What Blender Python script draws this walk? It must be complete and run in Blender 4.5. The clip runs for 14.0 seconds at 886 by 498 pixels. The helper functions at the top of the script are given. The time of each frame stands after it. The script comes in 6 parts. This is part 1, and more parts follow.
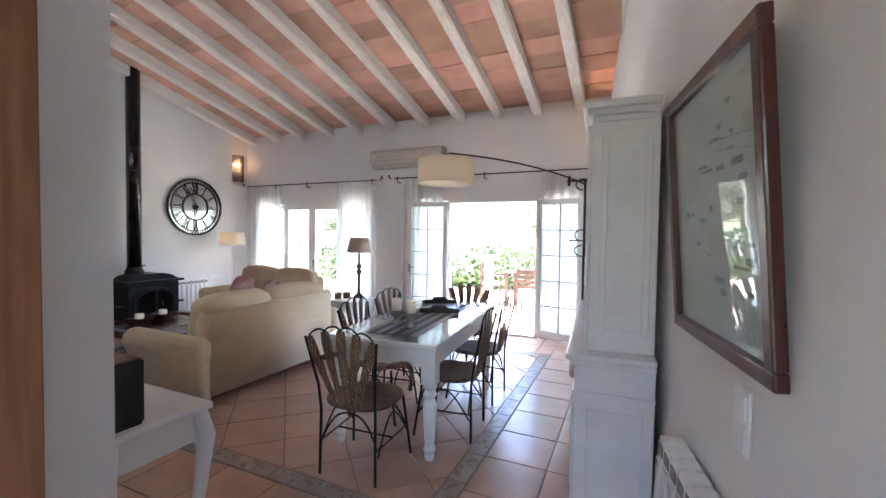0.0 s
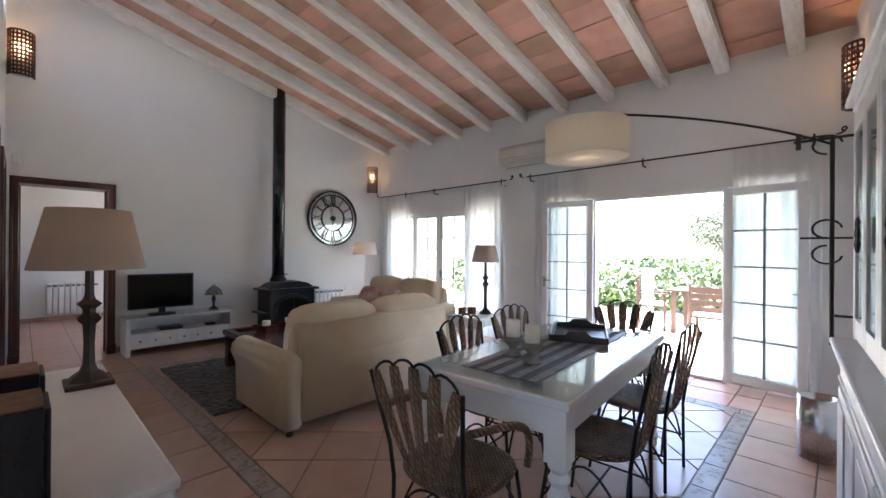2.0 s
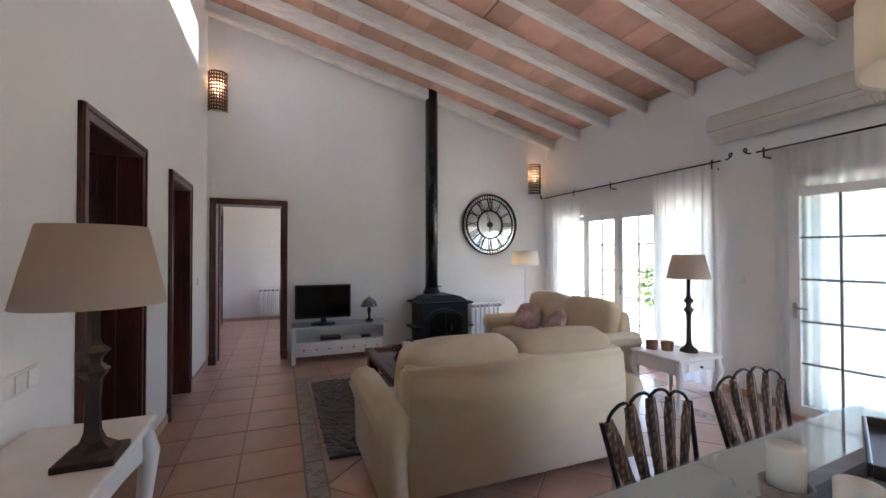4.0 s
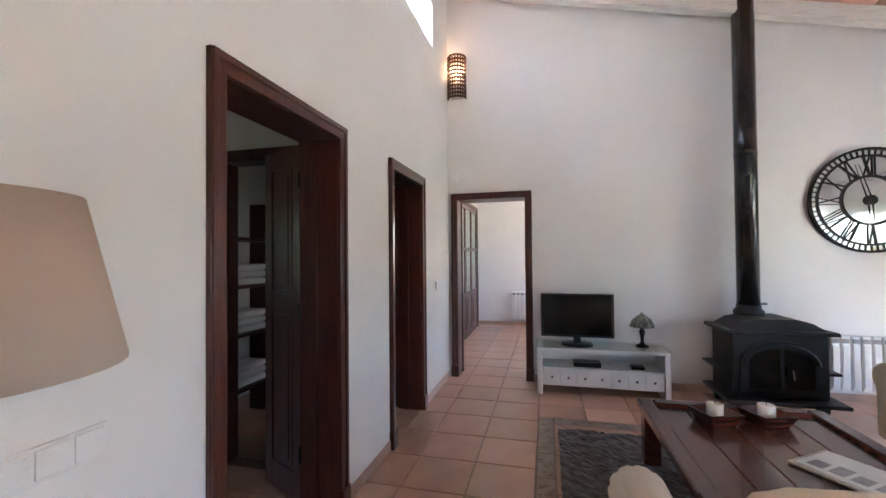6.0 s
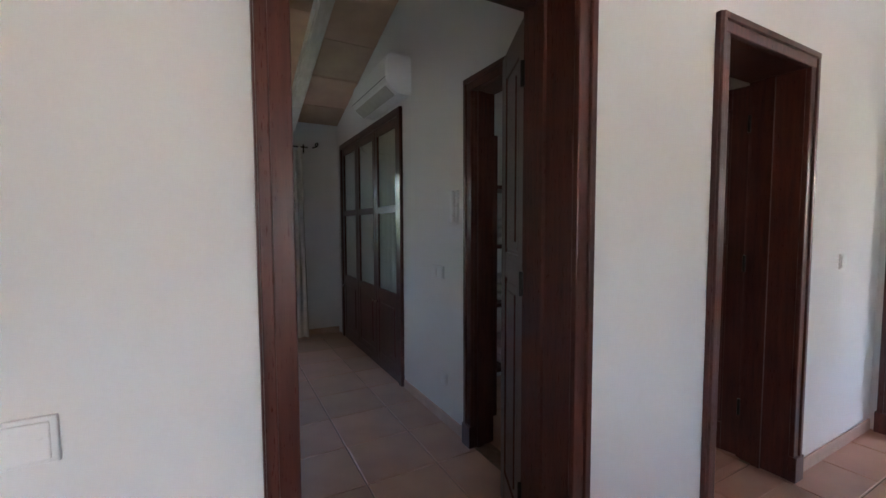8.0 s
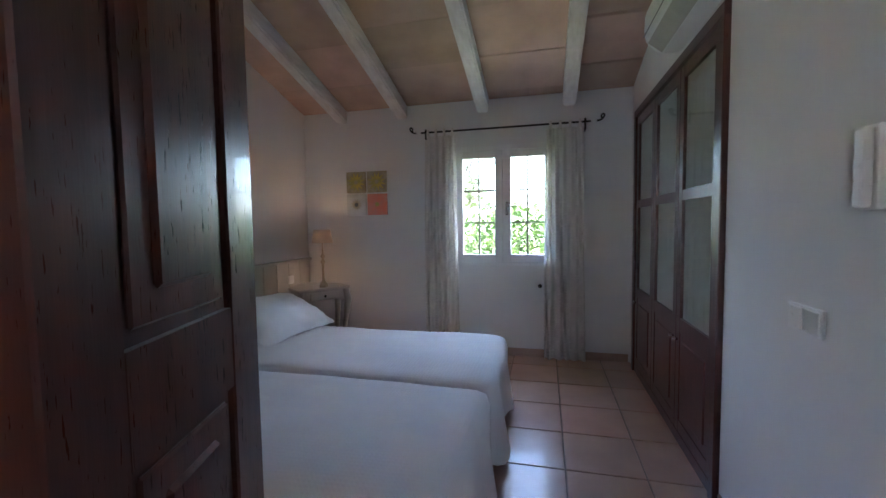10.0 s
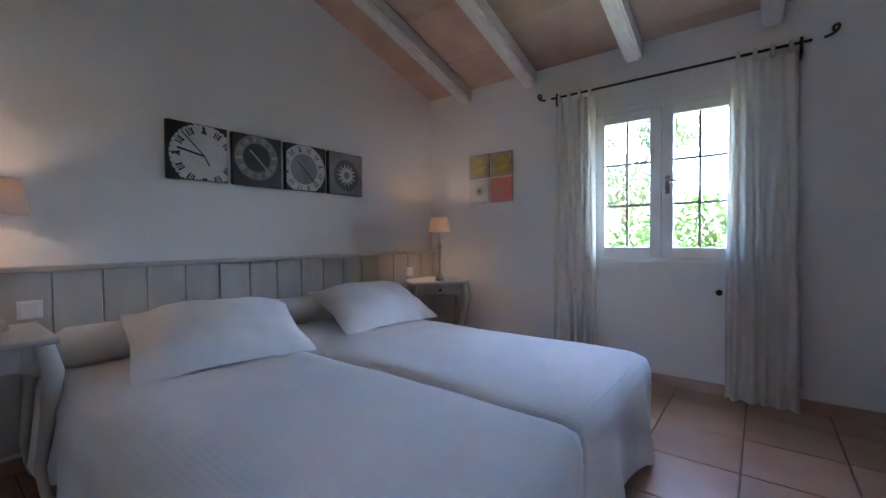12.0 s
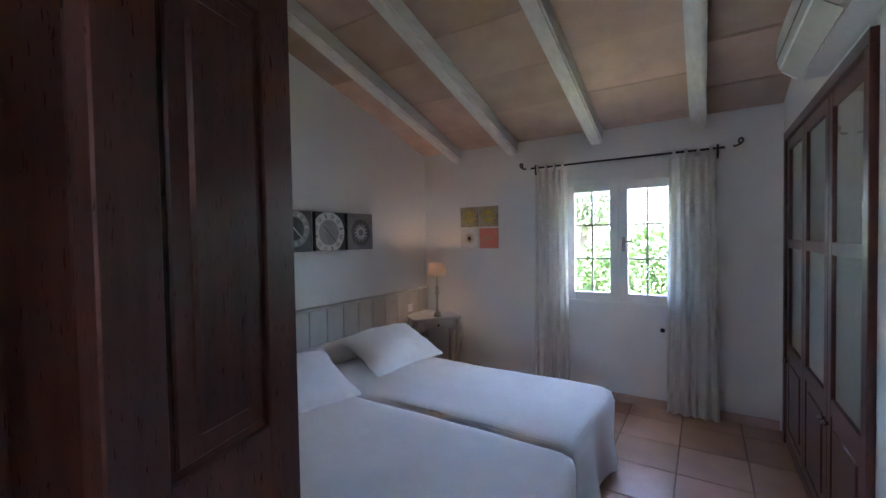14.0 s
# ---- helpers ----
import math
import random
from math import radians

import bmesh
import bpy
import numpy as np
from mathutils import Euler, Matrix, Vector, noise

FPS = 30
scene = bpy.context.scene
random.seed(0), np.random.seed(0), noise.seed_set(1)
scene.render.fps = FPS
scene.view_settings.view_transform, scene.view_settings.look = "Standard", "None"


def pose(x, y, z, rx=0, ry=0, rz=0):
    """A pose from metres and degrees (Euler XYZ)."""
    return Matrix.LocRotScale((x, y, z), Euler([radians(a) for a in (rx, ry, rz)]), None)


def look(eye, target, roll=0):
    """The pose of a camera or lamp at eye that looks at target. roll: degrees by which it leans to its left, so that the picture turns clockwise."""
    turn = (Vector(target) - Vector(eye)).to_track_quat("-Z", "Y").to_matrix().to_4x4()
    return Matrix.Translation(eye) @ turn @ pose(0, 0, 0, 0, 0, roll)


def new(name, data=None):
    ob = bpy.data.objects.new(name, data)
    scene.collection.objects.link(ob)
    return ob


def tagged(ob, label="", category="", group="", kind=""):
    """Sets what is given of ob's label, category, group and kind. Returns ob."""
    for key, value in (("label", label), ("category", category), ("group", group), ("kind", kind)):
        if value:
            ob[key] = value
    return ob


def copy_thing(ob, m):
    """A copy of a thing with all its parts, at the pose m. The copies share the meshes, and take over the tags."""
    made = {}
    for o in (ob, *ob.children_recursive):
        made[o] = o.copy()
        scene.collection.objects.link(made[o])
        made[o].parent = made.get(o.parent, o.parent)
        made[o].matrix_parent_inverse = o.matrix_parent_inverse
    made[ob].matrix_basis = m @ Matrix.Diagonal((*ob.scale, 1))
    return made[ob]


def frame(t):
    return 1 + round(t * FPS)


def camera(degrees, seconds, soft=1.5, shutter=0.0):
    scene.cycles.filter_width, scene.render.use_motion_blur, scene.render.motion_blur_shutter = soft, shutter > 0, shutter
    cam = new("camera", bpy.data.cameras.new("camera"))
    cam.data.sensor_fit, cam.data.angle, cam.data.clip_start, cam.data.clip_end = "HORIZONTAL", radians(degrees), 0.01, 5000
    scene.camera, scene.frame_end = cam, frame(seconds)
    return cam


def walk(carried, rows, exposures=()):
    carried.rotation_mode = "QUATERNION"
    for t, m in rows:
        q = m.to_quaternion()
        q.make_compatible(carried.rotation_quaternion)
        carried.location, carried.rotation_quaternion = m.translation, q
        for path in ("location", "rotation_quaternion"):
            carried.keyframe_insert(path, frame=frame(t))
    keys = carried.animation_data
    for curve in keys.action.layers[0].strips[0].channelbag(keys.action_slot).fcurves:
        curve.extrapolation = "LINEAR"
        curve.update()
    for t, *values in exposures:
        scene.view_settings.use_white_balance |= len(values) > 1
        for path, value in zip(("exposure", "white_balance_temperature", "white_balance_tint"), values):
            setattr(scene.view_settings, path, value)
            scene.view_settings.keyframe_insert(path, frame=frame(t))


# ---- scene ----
cam = camera(94.7, 14.0)
PATH = [
    (0, (0.612, -0.159, 1.445), (-0.207, 1.665, 1.382), 0.8),
    (0.5, (0.499, 0.099, 1.404), (-0.487, 1.838, 1.356), 0.6),
    (1, (0.406, 0.337, 1.366), (-0.734, 1.981, 1.348), 0.5),
    (1.5, (0.348, 0.519, 1.342), (-0.919, 2.066, 1.348), 0.6),
    (2, (0.284, 0.678, 1.342), (-1.107, 2.115, 1.345), 0.4),
    (4.5, (-0.678, 1.553, 1.435), (-2.629, 1.99, 1.463), -0.2),
    (5, (-1.018, 1.608, 1.451), (-3.016, 1.7, 1.477), -0.4),
    (5.5, (-1.324, 1.635, 1.442), (-3.314, 1.434, 1.471), -0.3),
    (6, (-1.628, 1.666, 1.406), (-3.567, 1.174, 1.44), -0.5),
    (6.5, (-1.906, 1.671, 1.372), (-3.729, 0.862, 1.385), -0.4),
    (7, (-2.184, 1.607, 1.321), (-3.836, 0.491, 1.285), -0.4),
    (7.5, (-2.426, 1.534, 1.283), (-3.807, 0.096, 1.215), -0.3),
    (8, (-2.705, 1.475, 1.309), (-3.661, -0.278, 1.193), -0.2),
    (8.5, (-2.940, 1.270, 1.362), (-3.522, -0.643, 1.226), -0.3),
    (9, (-3.066, 1.055, 1.368), (-3.262, -0.925, 1.229), -0.5),
    (11.5, (-3.347, -0.165, 1.103), (-2.228, -1.822, 1.037), -0.6),
    (12, (-3.381, -0.209, 1.071), (-2.154, -1.788, 1.022), -0.5),
    (12.5, (-3.398, -0.174, 1.082), (-2.126, -1.718, 1.047), -0.6),
    (13, (-3.398, -0.03, 1.182), (-2.137, -1.583, 1.151), -0.5),
    (13.5, (-3.416, 0.175, 1.337), (-2.192, -1.406, 1.308), -0.6),
    (14, (-3.468, 0.492, 1.528), (-2.387, -1.200, 1.475), -1.0),
]
walk(cam, [(t, look(e, g, r)) for t, e, g, r in PATH],
     exposures=[(0.0, 4.35, 6050, 14), (1.5, 4.05, 6050, 14), (2.5, 3.9, 6050, 14), (4.5, 4.25, 6100, 14), (5.5, 4.75, 6100, 14), (7.5, 4.75, 6100, 14), (9.0, 5.0, 5950, 15), (11.3, 5.53, 5450, 18), (14.0, 5.55, 5480, 18)])
LEAF_L, LEAF_R = 287, -116      # how far the bedroom door's leaves stand open
LEAF_FL, LEAF_FR = 10, -12          # terrace door leaves folded back into the room
PINE_Y = 0.30
SCONCE_W, BEDLAMP_W = 0.3, 0.16
WALL_END, LEAF_W = -.78, .37
PIC = (-.03, .715, 1.12, 1.95)

# ---- light ----
world = bpy.data.worlds.new("world")
scene.world = world
world.use_nodes = True
sky = world.node_tree.nodes.new("ShaderNodeTexSky")
sky.sky_type = "NISHITA"
sky.sun_disc = False
sky.sun_elevation = radians(58)
sky.sun_rotation = radians(255)
sky.dust_density = 3.0
world.node_tree.links.new(sky.outputs[0], world.node_tree.nodes["Background"].inputs[0])
world.node_tree.nodes["Background"].inputs[1].default_value = 0.15
sun_data = bpy.data.lights.new("sun", "SUN")
sun_data.energy, sun_data.angle, sun_data.color = 3.5, radians(0.5), (1.0, 0.95, 0.86)
sun = new("sun", sun_data)
sun.matrix_world = look((-9, 2.4, 15), (0, 0, 0))


# ---- materials ----
def mat(name, c1, c2=None, rough=0.6, scale=8.0, bump=0.1, fine=90.0, metal=0.0, stretch=(1, 1, 1),
        per="", coat=0.0, trans=0.0, sheen=0.0, var=0.0):
    """Two-scale procedural surface: broad mottling between two colours, fine grain in relief."""
    m = bpy.data.materials.new(name)
    m.use_nodes = True
    nt = m.node_tree
    n, l = nt.nodes, nt.links
    b = n["Principled BSDF"]
    c2 = c2 or tuple(v * 0.88 for v in c1)
    co = n.new("ShaderNodeTexCoord")
    mp = n.new("ShaderNodeMapping")
    mp.inputs["Scale"].default_value = stretch
    l.new(co.outputs["Object"], mp.inputs["Vector"])
    big = n.new("ShaderNodeTexNoise")
    big.inputs["Scale"].default_value, big.inputs["Detail"].default_value = scale, 6
    small = n.new("ShaderNodeTexNoise")
    small.inputs["Scale"].default_value, small.inputs["Detail"].default_value = fine, 4
    for k in (big, small):
        l.new(mp.outputs[0], k.inputs["Vector"])
    ramp = n.new("ShaderNodeValToRGB")
    ramp.color_ramp.elements[0].position, ramp.color_ramp.elements[1].position = 0.32, 0.68
    ramp.color_ramp.elements[0].color, ramp.color_ramp.elements[1].color = (*c2, 1), (*c1, 1)
    l.new(big.outputs["Fac"], ramp.inputs[0])
    out = ramp.outputs[0]
    if per:
        src = n.new("ShaderNodeObjectInfo" if per == "object" else "ShaderNodeNewGeometry")
        hsv = n.new("ShaderNodeHueSaturation")
        rng = n.new("ShaderNodeMapRange")
        rng.inputs["To Min"].default_value, rng.inputs["To Max"].default_value = 1 - var, 1 + var
        l.new(src.outputs["Random" if per == "object" else "Random Per Island"], rng.inputs["Value"])
        l.new(rng.outputs[0], hsv.inputs["Value"])
        hue = n.new("ShaderNodeMapRange")
        hue.inputs["To Min"].default_value, hue.inputs["To Max"].default_value = 0.5 + var * 0.05, 0.5 - var * 0.05
        l.new(src.outputs["Random" if per == "object" else "Random Per Island"], hue.inputs["Value"])
        l.new(hue.outputs[0], hsv.inputs["Hue"])
        l.new(out, hsv.inputs["Color"])
        out = hsv.outputs[0]
    l.new(out, b.inputs["Base Color"])
    rr = n.new("ShaderNodeMapRange")
    rr.inputs["To Min"].default_value, rr.inputs["To Max"].default_value = max(0.02, rough - 0.08), min(1, rough + 0.08)
    l.new(small.outputs["Fac"], rr.inputs["Value"])
    l.new(rr.outputs[0], b.inputs["Roughness"])
    b.inputs["Metallic"].default_value = metal
    b.inputs["Coat Weight"].default_value = coat
    b.inputs["Sheen Weight"].default_value = sheen
    b.inputs["Transmission Weight"].default_value = trans
    if bump:
        bp = n.new("ShaderNodeBump")
        bp.inputs["Strength"].default_value, bp.inputs["Distance"].default_value = bump, 0.004
        l.new(small.outputs["Fac"], bp.inputs["Height"])
        l.new(bp.outputs[0], b.inputs["Normal"])
    return m


def cloth(name, color, glow=0.5, rough=0.9):
    """Thin cloth that lets light through."""
    m = mat(name, color, tuple(v * .97 for v in color), rough=rough, scale=5, fine=400, bump=0.0)
    nt = m.node_tree
    tr = nt.nodes.new("ShaderNodeBsdfTranslucent")
    tr.inputs["Color"].default_value = (*color, 1)
    mix = nt.nodes.new("ShaderNodeMixShader")
    mix.inputs[0].default_value = glow
    nt.links.new(nt.nodes["Principled BSDF"].outputs[0], mix.inputs[1])
    nt.links.new(tr.outputs[0], mix.inputs[2])
    nt.links.new(mix.outputs[0], nt.nodes["Material Output"].inputs["Surface"])
    return m


def sheer(name, color, clear=0.35):
    """Voile: translucent weave with open gaps."""
    m = cloth(name, color, 0.5)
    nt = m.node_tree
    last = nt.nodes["Material Output"].inputs["Surface"].links[0].from_socket
    tp = nt.nodes.new("ShaderNodeBsdfTransparent")
    mix = nt.nodes.new("ShaderNodeMixShader")
    mix.inputs[0].default_value = clear
    nt.links.new(last, mix.inputs[1])
    nt.links.new(tp.outputs[0], mix.inputs[2])
    nt.links.new(mix.outputs[0], nt.nodes["Material Output"].inputs["Surface"])
    return m


def glass_mat(name, power=5.0):
    m = bpy.data.materials.new(name)
    m.use_nodes = True
    nt = m.node_tree
    tp = nt.nodes.new("ShaderNodeBsdfTransparent")
    tp.inputs[0].default_value = (0.93, 0.96, 0.95, 1)
    gl = nt.nodes.new("ShaderNodeBsdfGlossy")
    gl.inputs["Roughness"].default_value = 0.02
    fr = nt.nodes.new("ShaderNodeLayerWeight")
    fr.inputs[0].default_value = 0.5
    up = nt.nodes.new("ShaderNodeMath")
    up.operation = "POWER"
    up.inputs[1].default_value = power
    nt.links.new(fr.outputs["Facing"], up.inputs[0])
    ad = nt.nodes.new("ShaderNodeMath")
    ad.operation, ad.use_clamp = "MULTIPLY_ADD", True
    ad.inputs[1].default_value, ad.inputs[2].default_value = 0.75, 0.035
    nt.links.new(up.outputs[0], ad.inputs[0])
    mix = nt.nodes.new("ShaderNodeMixShader")
    nt.links.new(ad.outputs[0], mix.inputs[0])
    nt.links.new(tp.outputs[0], mix.inputs[1])
    nt.links.new(gl.outputs[0], mix.inputs[2])
    nt.links.new(mix.outputs[0], nt.nodes["Material Output"].inputs["Surface"])
    return m


def glow_mat(name, color, strength):
    m = bpy.data.materials.new(name)
    m.use_nodes = True
    b = m.node_tree.nodes["Principled BSDF"]
    b.inputs["Base Color"].default_value = (*color, 1)
    b.inputs["Emission Color"].default_value = (*color, 1)
    b.inputs["Emission Strength"].default_value = strength
    return m


def woven(name, c1, c2, size):
    """Herringbone-like rush weave."""
    m = mat(name, c1, c2, rough=0.55, scale=14, fine=60, bump=0.0)
    nt = m.node_tree
    co = nt.nodes.new("ShaderNodeTexCoord")
    w1 = nt.nodes.new("ShaderNodeTexWave")
    w1.bands_direction = "DIAGONAL"
    w1.inputs["Scale"].default_value = size
    w1.inputs["Distortion"].default_value = 2.5
    w2 = nt.nodes.new("ShaderNodeTexWave")
    w2.bands_direction = "X"
    w2.inputs["Scale"].default_value = size * 0.7
    for w in (w1, w2):
        nt.links.new(co.outputs["Object"], w.inputs["Vector"])
    mul = nt.nodes.new("ShaderNodeMath")
    mul.operation = "MULTIPLY"
    nt.links.new(w1.outputs["Fac"], mul.inputs[0])
    nt.links.new(w2.outputs["Fac"], mul.inputs[1])
    bp = nt.nodes.new("ShaderNodeBump")
    bp.inputs["Strength"].default_value, bp.inputs["Distance"].default_value = 0.9, 0.01
    nt.links.new(mul.outputs[0], bp.inputs["Height"])
    b = nt.nodes["Principled BSDF"]
    nt.links.new(bp.outputs[0], b.inputs["Normal"])
    old = b.inputs["Base Color"].links[0].from_socket
    mx = nt.nodes.new("ShaderNodeMixRGB")
    mx.blend_type = "MULTIPLY"
    mx.inputs[0].default_value = 0.6
    nt.links.new(old, mx.inputs[1])
    nt.links.new(mul.outputs[0], mx.inputs[2])
    nt.links.new(mx.outputs[0], b.inputs["Base Color"])
    return m


WHITE = (0.80, 0.795, 0.785)
M_WALL = mat("plaster_white", (0.80, 0.79, 0.775), (0.77, 0.76, 0.745), 0.85, 1.3, 0.12, 60)
M_BEAM = mat("beam_whitewash", (0.78, 0.76, 0.73), (0.66, 0.63, 0.59), 0.8, 7, 0.35, 45, stretch=(4, 0.6, 4))
M_CEIL = mat("ceiling_clay", (0.60, 0.36, 0.265), (0.50, 0.285, 0.21), 0.85, 4, 0.3, 60, per="island", var=0.22)
M_CEILB = mat("ceiling_clay_pale", (0.56, 0.40, 0.30), (0.46, 0.32, 0.24), 0.85, 4, 0.3, 60, per="island", var=0.22)
M_TILE = mat("floor_terracotta", (0.56, 0.345, 0.25), (0.46, 0.275, 0.195), 0.30, 3.5, 0.0, 5, per="object", var=0.1, coat=0.15)
M_GROUT = mat("grout", (0.30, 0.22, 0.17), (0.2, 0.14, 0.11), 0.9, 20, 0.3)
M_SKIRT = mat("skirting_terracotta", (0.52, 0.36, 0.27), (0.42, 0.27, 0.2), 0.4, 6, 0.1)
M_DWOOD = mat("dark_stained_wood", (0.105, 0.030, 0.021), (0.055, 0.016, 0.012), 0.3, 5, 0.06, 40, stretch=(9, 9, 0.8), coat=0.2)
M_PINE = mat("pine", (0.27, 0.125, 0.055), (0.16, 0.07, 0.03), 0.5, 5, 0.15, 40, stretch=(8, 8, 0.7))
M_TABLEWOOD = mat("mahogany", (0.11, 0.032, 0.02), (0.06, 0.018, 0.012), 0.25, 5, 0.1, 40, stretch=(6, 1, 6), coat=0.3)
M_WPAINT = mat("white_lacquer", (0.79, 0.785, 0.77), (0.72, 0.71, 0.69), 0.38, 5, 0.05, 40)
M_PVC = mat("white_pvc", (0.82, 0.82, 0.81), (0.78, 0.78, 0.77), 0.3, 5, 0.0)
M_GREYPAINT = mat("grey_chalk_paint", (0.53, 0.51, 0.47), (0.47, 0.45, 0.41), 0.6, 4, 0.2, 50, stretch=(3, 3, 1))
M_IRON = mat("wrought_iron", (0.02, 0.019, 0.018), (0.035, 0.028, 0.022), 0.45, 30, 0.3, 120, metal=0.6)
M_STOVE = mat("cast_iron", (0.022, 0.022, 0.023), (0.012, 0.012, 0.012), 0.42, 12, 0.25, 90, metal=0.5)
M_FLUE = mat("flue_enamel", (0.018, 0.018, 0.019), (0.01, 0.01, 0.01), 0.16, 6, 0.03)
M_SOFA = mat("cream_upholstery", (0.71, 0.58, 0.395), (0.63, 0.505, 0.335), 0.9, 4, 0.35, 350, sheen=0.3)
M_CUSH = mat("floral_cushion", (0.72, 0.62, 0.54), (0.46, 0.16, 0.17), 0.9, 7, 0.3, 300)
M_RUG = mat("grey_shag", (0.10, 0.09, 0.088), (0.05, 0.045, 0.045), 1.0, 25, 1.0, 160, sheen=0.4)
M_SHADE = cloth("linen_shade", (0.60, 0.50, 0.42), 0.3)
M_SHADEW = cloth("cream_shade", (0.88, 0.83, 0.74), 0.5)
M_LAMPWOOD = mat("turned_lamp_wood", (0.06, 0.035, 0.025), (0.03, 0.018, 0.013), 0.5, 12, 0.2)
M_GREYWOOD = mat("bleached_wood", (0.48, 0.42, 0.34), (0.32, 0.27, 0.21), 0.65, 14, 0.3, 60, stretch=(3, 3, 1))
M_BLACK = mat("black_plastic", (0.012, 0.012, 0.013), (0.009, 0.009, 0.009), 0.3, 10, 0.02)
M_SCREEN = mat("screen", (0.006, 0.006, 0.007), (0.005, 0.005, 0.005), 0.12, 10, 0.0)
M_WAX = mat("candle_wax", (0.85, 0.80, 0.70), (0.8, 0.74, 0.62), 0.5, 12, 0.05)
M_STONE = mat("candle_stone", (0.33, 0.29, 0.25), (0.2, 0.17, 0.15), 0.7, 18, 0.3)
M_WICK = woven("woven_rush", (0.36, 0.21, 0.13), (0.18, 0.10, 0.06), 28)
M_RATTAN = woven("rattan_slat", (0.42, 0.25, 0.145), (0.22, 0.125, 0.07), 22)
M_RUNNER = mat("striped_runner", (0.15, 0.16, 0.18), (0.05, 0.055, 0.065), 0.85, 5, 0.4, 200, stretch=(5, 0.02, 1))
M_LINEN = mat("white_bedspread", (0.80, 0.80, 0.81), (0.75, 0.75, 0.77), 0.9, 5, 1.0, 110, sheen=0.2)


def waffle(m, size):
    """Adds a small square weave in relief to a cloth."""
    nt = m.node_tree
    co = nt.nodes.new("ShaderNodeTexCoord")
    add = nt.nodes.new("ShaderNodeMath")
    add.operation = "MULTIPLY"
    for k, axis in enumerate("XY"):
        w = nt.nodes.new("ShaderNodeTexWave")
        w.bands_direction = axis
        w.inputs["Scale"].default_value, w.inputs["Distortion"].default_value = size, 0.6
        nt.links.new(co.outputs["Object"], w.inputs["Vector"])
        nt.links.new(w.outputs["Fac"], add.inputs[k])
    bp = nt.nodes.new("ShaderNodeBump")
    bp.inputs["Strength"].default_value, bp.inputs["Distance"].default_value = 0.25, 0.003
    nt.links.new(add.outputs[0], bp.inputs["Height"])
    nt.links.new(bp.outputs[0], nt.nodes["Principled BSDF"].inputs["Normal"])


waffle(M_LINEN, 16)
M_PILLOW = mat("white_cotton", (0.82, 0.82, 0.82), (0.78, 0.78, 0.79), 0.9, 6, 0.25, 60)
M_CURT = cloth("cream_curtain", (0.74, 0.71, 0.66), 0.3)
M_VOILE = sheer("white_voile", (0.80, 0.80, 0.80), 0.05)
M_BAR = mat("glazing_bar_grey", (0.27, 0.27, 0.265), (0.22, 0.22, 0.215), 0.4, 5, 0.0)
# stands in for clear clerestory glass: white and translucent so it glows with daylight
M_DIFFPANE = sheer("diffusing_pane", (0.93, 0.94, 0.95), 0.45)
M_TGLASS = glass_mat("table_glass", 3.2)
M_GLASS = glass_mat("pane_glass")
M_MIRROR = mat("mirror", (0.86, 0.88, 0.87), (0.84, 0.86, 0.85), 0.09, 3, 0.0, metal=1.0)
M_CHROME = mat("brushed_steel", (0.6, 0.6, 0.6), (0.5, 0.5, 0.5), 0.25, 10, 0.02, metal=1.0)
M_LEADGLASS = mat("leaded_glass", (0.10, 0.13, 0.12), (0.35, 0.33, 0.25), 0.2, 40, 0.2)
M_BULB = glow_mat("bulb_warm", (1.0, 0.66, 0.34), 0.3)
M_BORDER = mat("border_tile", (0.40, 0.34, 0.28), (0.30, 0.24, 0.19), 0.35, 6, 0.05, per="object", var=0.05)
M_MOTIF = mat("border_motif", (0.24, 0.19, 0.15), (0.17, 0.13, 0.10), 0.4, 12, 0.05)
M_PATIO = mat("terrace_stone", (0.62, 0.57, 0.49), (0.52, 0.47, 0.40), 0.75, 3, 0.2, 50, per="island", var=0.08)
M_GROUND = mat("dry_lawn", (0.12, 0.15, 0.05), (0.18, 0.16, 0.08), 0.95, 0.6, 0.5, 30)
M_LEAF = mat("hedge_leaf", (0.085, 0.14, 0.035), (0.05, 0.09, 0.02), 0.55, 3, 0.0, per="island", var=0.4)
M_LEAF2 = mat("olive_leaf", (0.11, 0.13, 0.07), (0.07, 0.09, 0.04), 0.55, 3, 0.0, per="island", var=0.35)
M_BLOSSOM = mat("blossom", (0.8, 0.78, 0.74), (0.7, 0.62, 0.62), 0.7, 3, 0.0)
M_BARK = mat("bark", (0.12, 0.09, 0.065), (0.07, 0.05, 0.04), 0.9, 10, 0.6)
M_TEAK = mat("teak", (0.085, 0.042, 0.024), (0.06, 0.03, 0.018), 0.55, 6, 0.2, 40)
M_AIRCON = mat("aged_cream_plastic", (0.62, 0.58, 0.51), (0.57, 0.53, 0.46), 0.35, 3, 0.0)
M_MIDINK = mat("print_mid_grey", (0.15, 0.15, 0.15), (0.09, 0.09, 0.09), 0.5, 14, 0.0)
M_PAPER = mat("print_paper", (0.66, 0.65, 0.60), (0.52, 0.53, 0.50), 0.5, 6, 0.05)
M_INK = mat("print_ink", (0.02, 0.02, 0.02), (0.012, 0.012, 0.012), 0.5, 8, 0.0)
M_GREYINK = mat("print_grey", (0.30, 0.30, 0.30), (0.18, 0.18, 0.18), 0.5, 10, 0.0)
M_PALEINK = mat("print_pale", (0.68, 0.68, 0.67), (0.55, 0.55, 0.54), 0.5, 10, 0.0)
M_YELLOW = mat("print_yellow", (0.62, 0.48, 0.08), (0.35, 0.33, 0.12), 0.5, 16, 0.0)
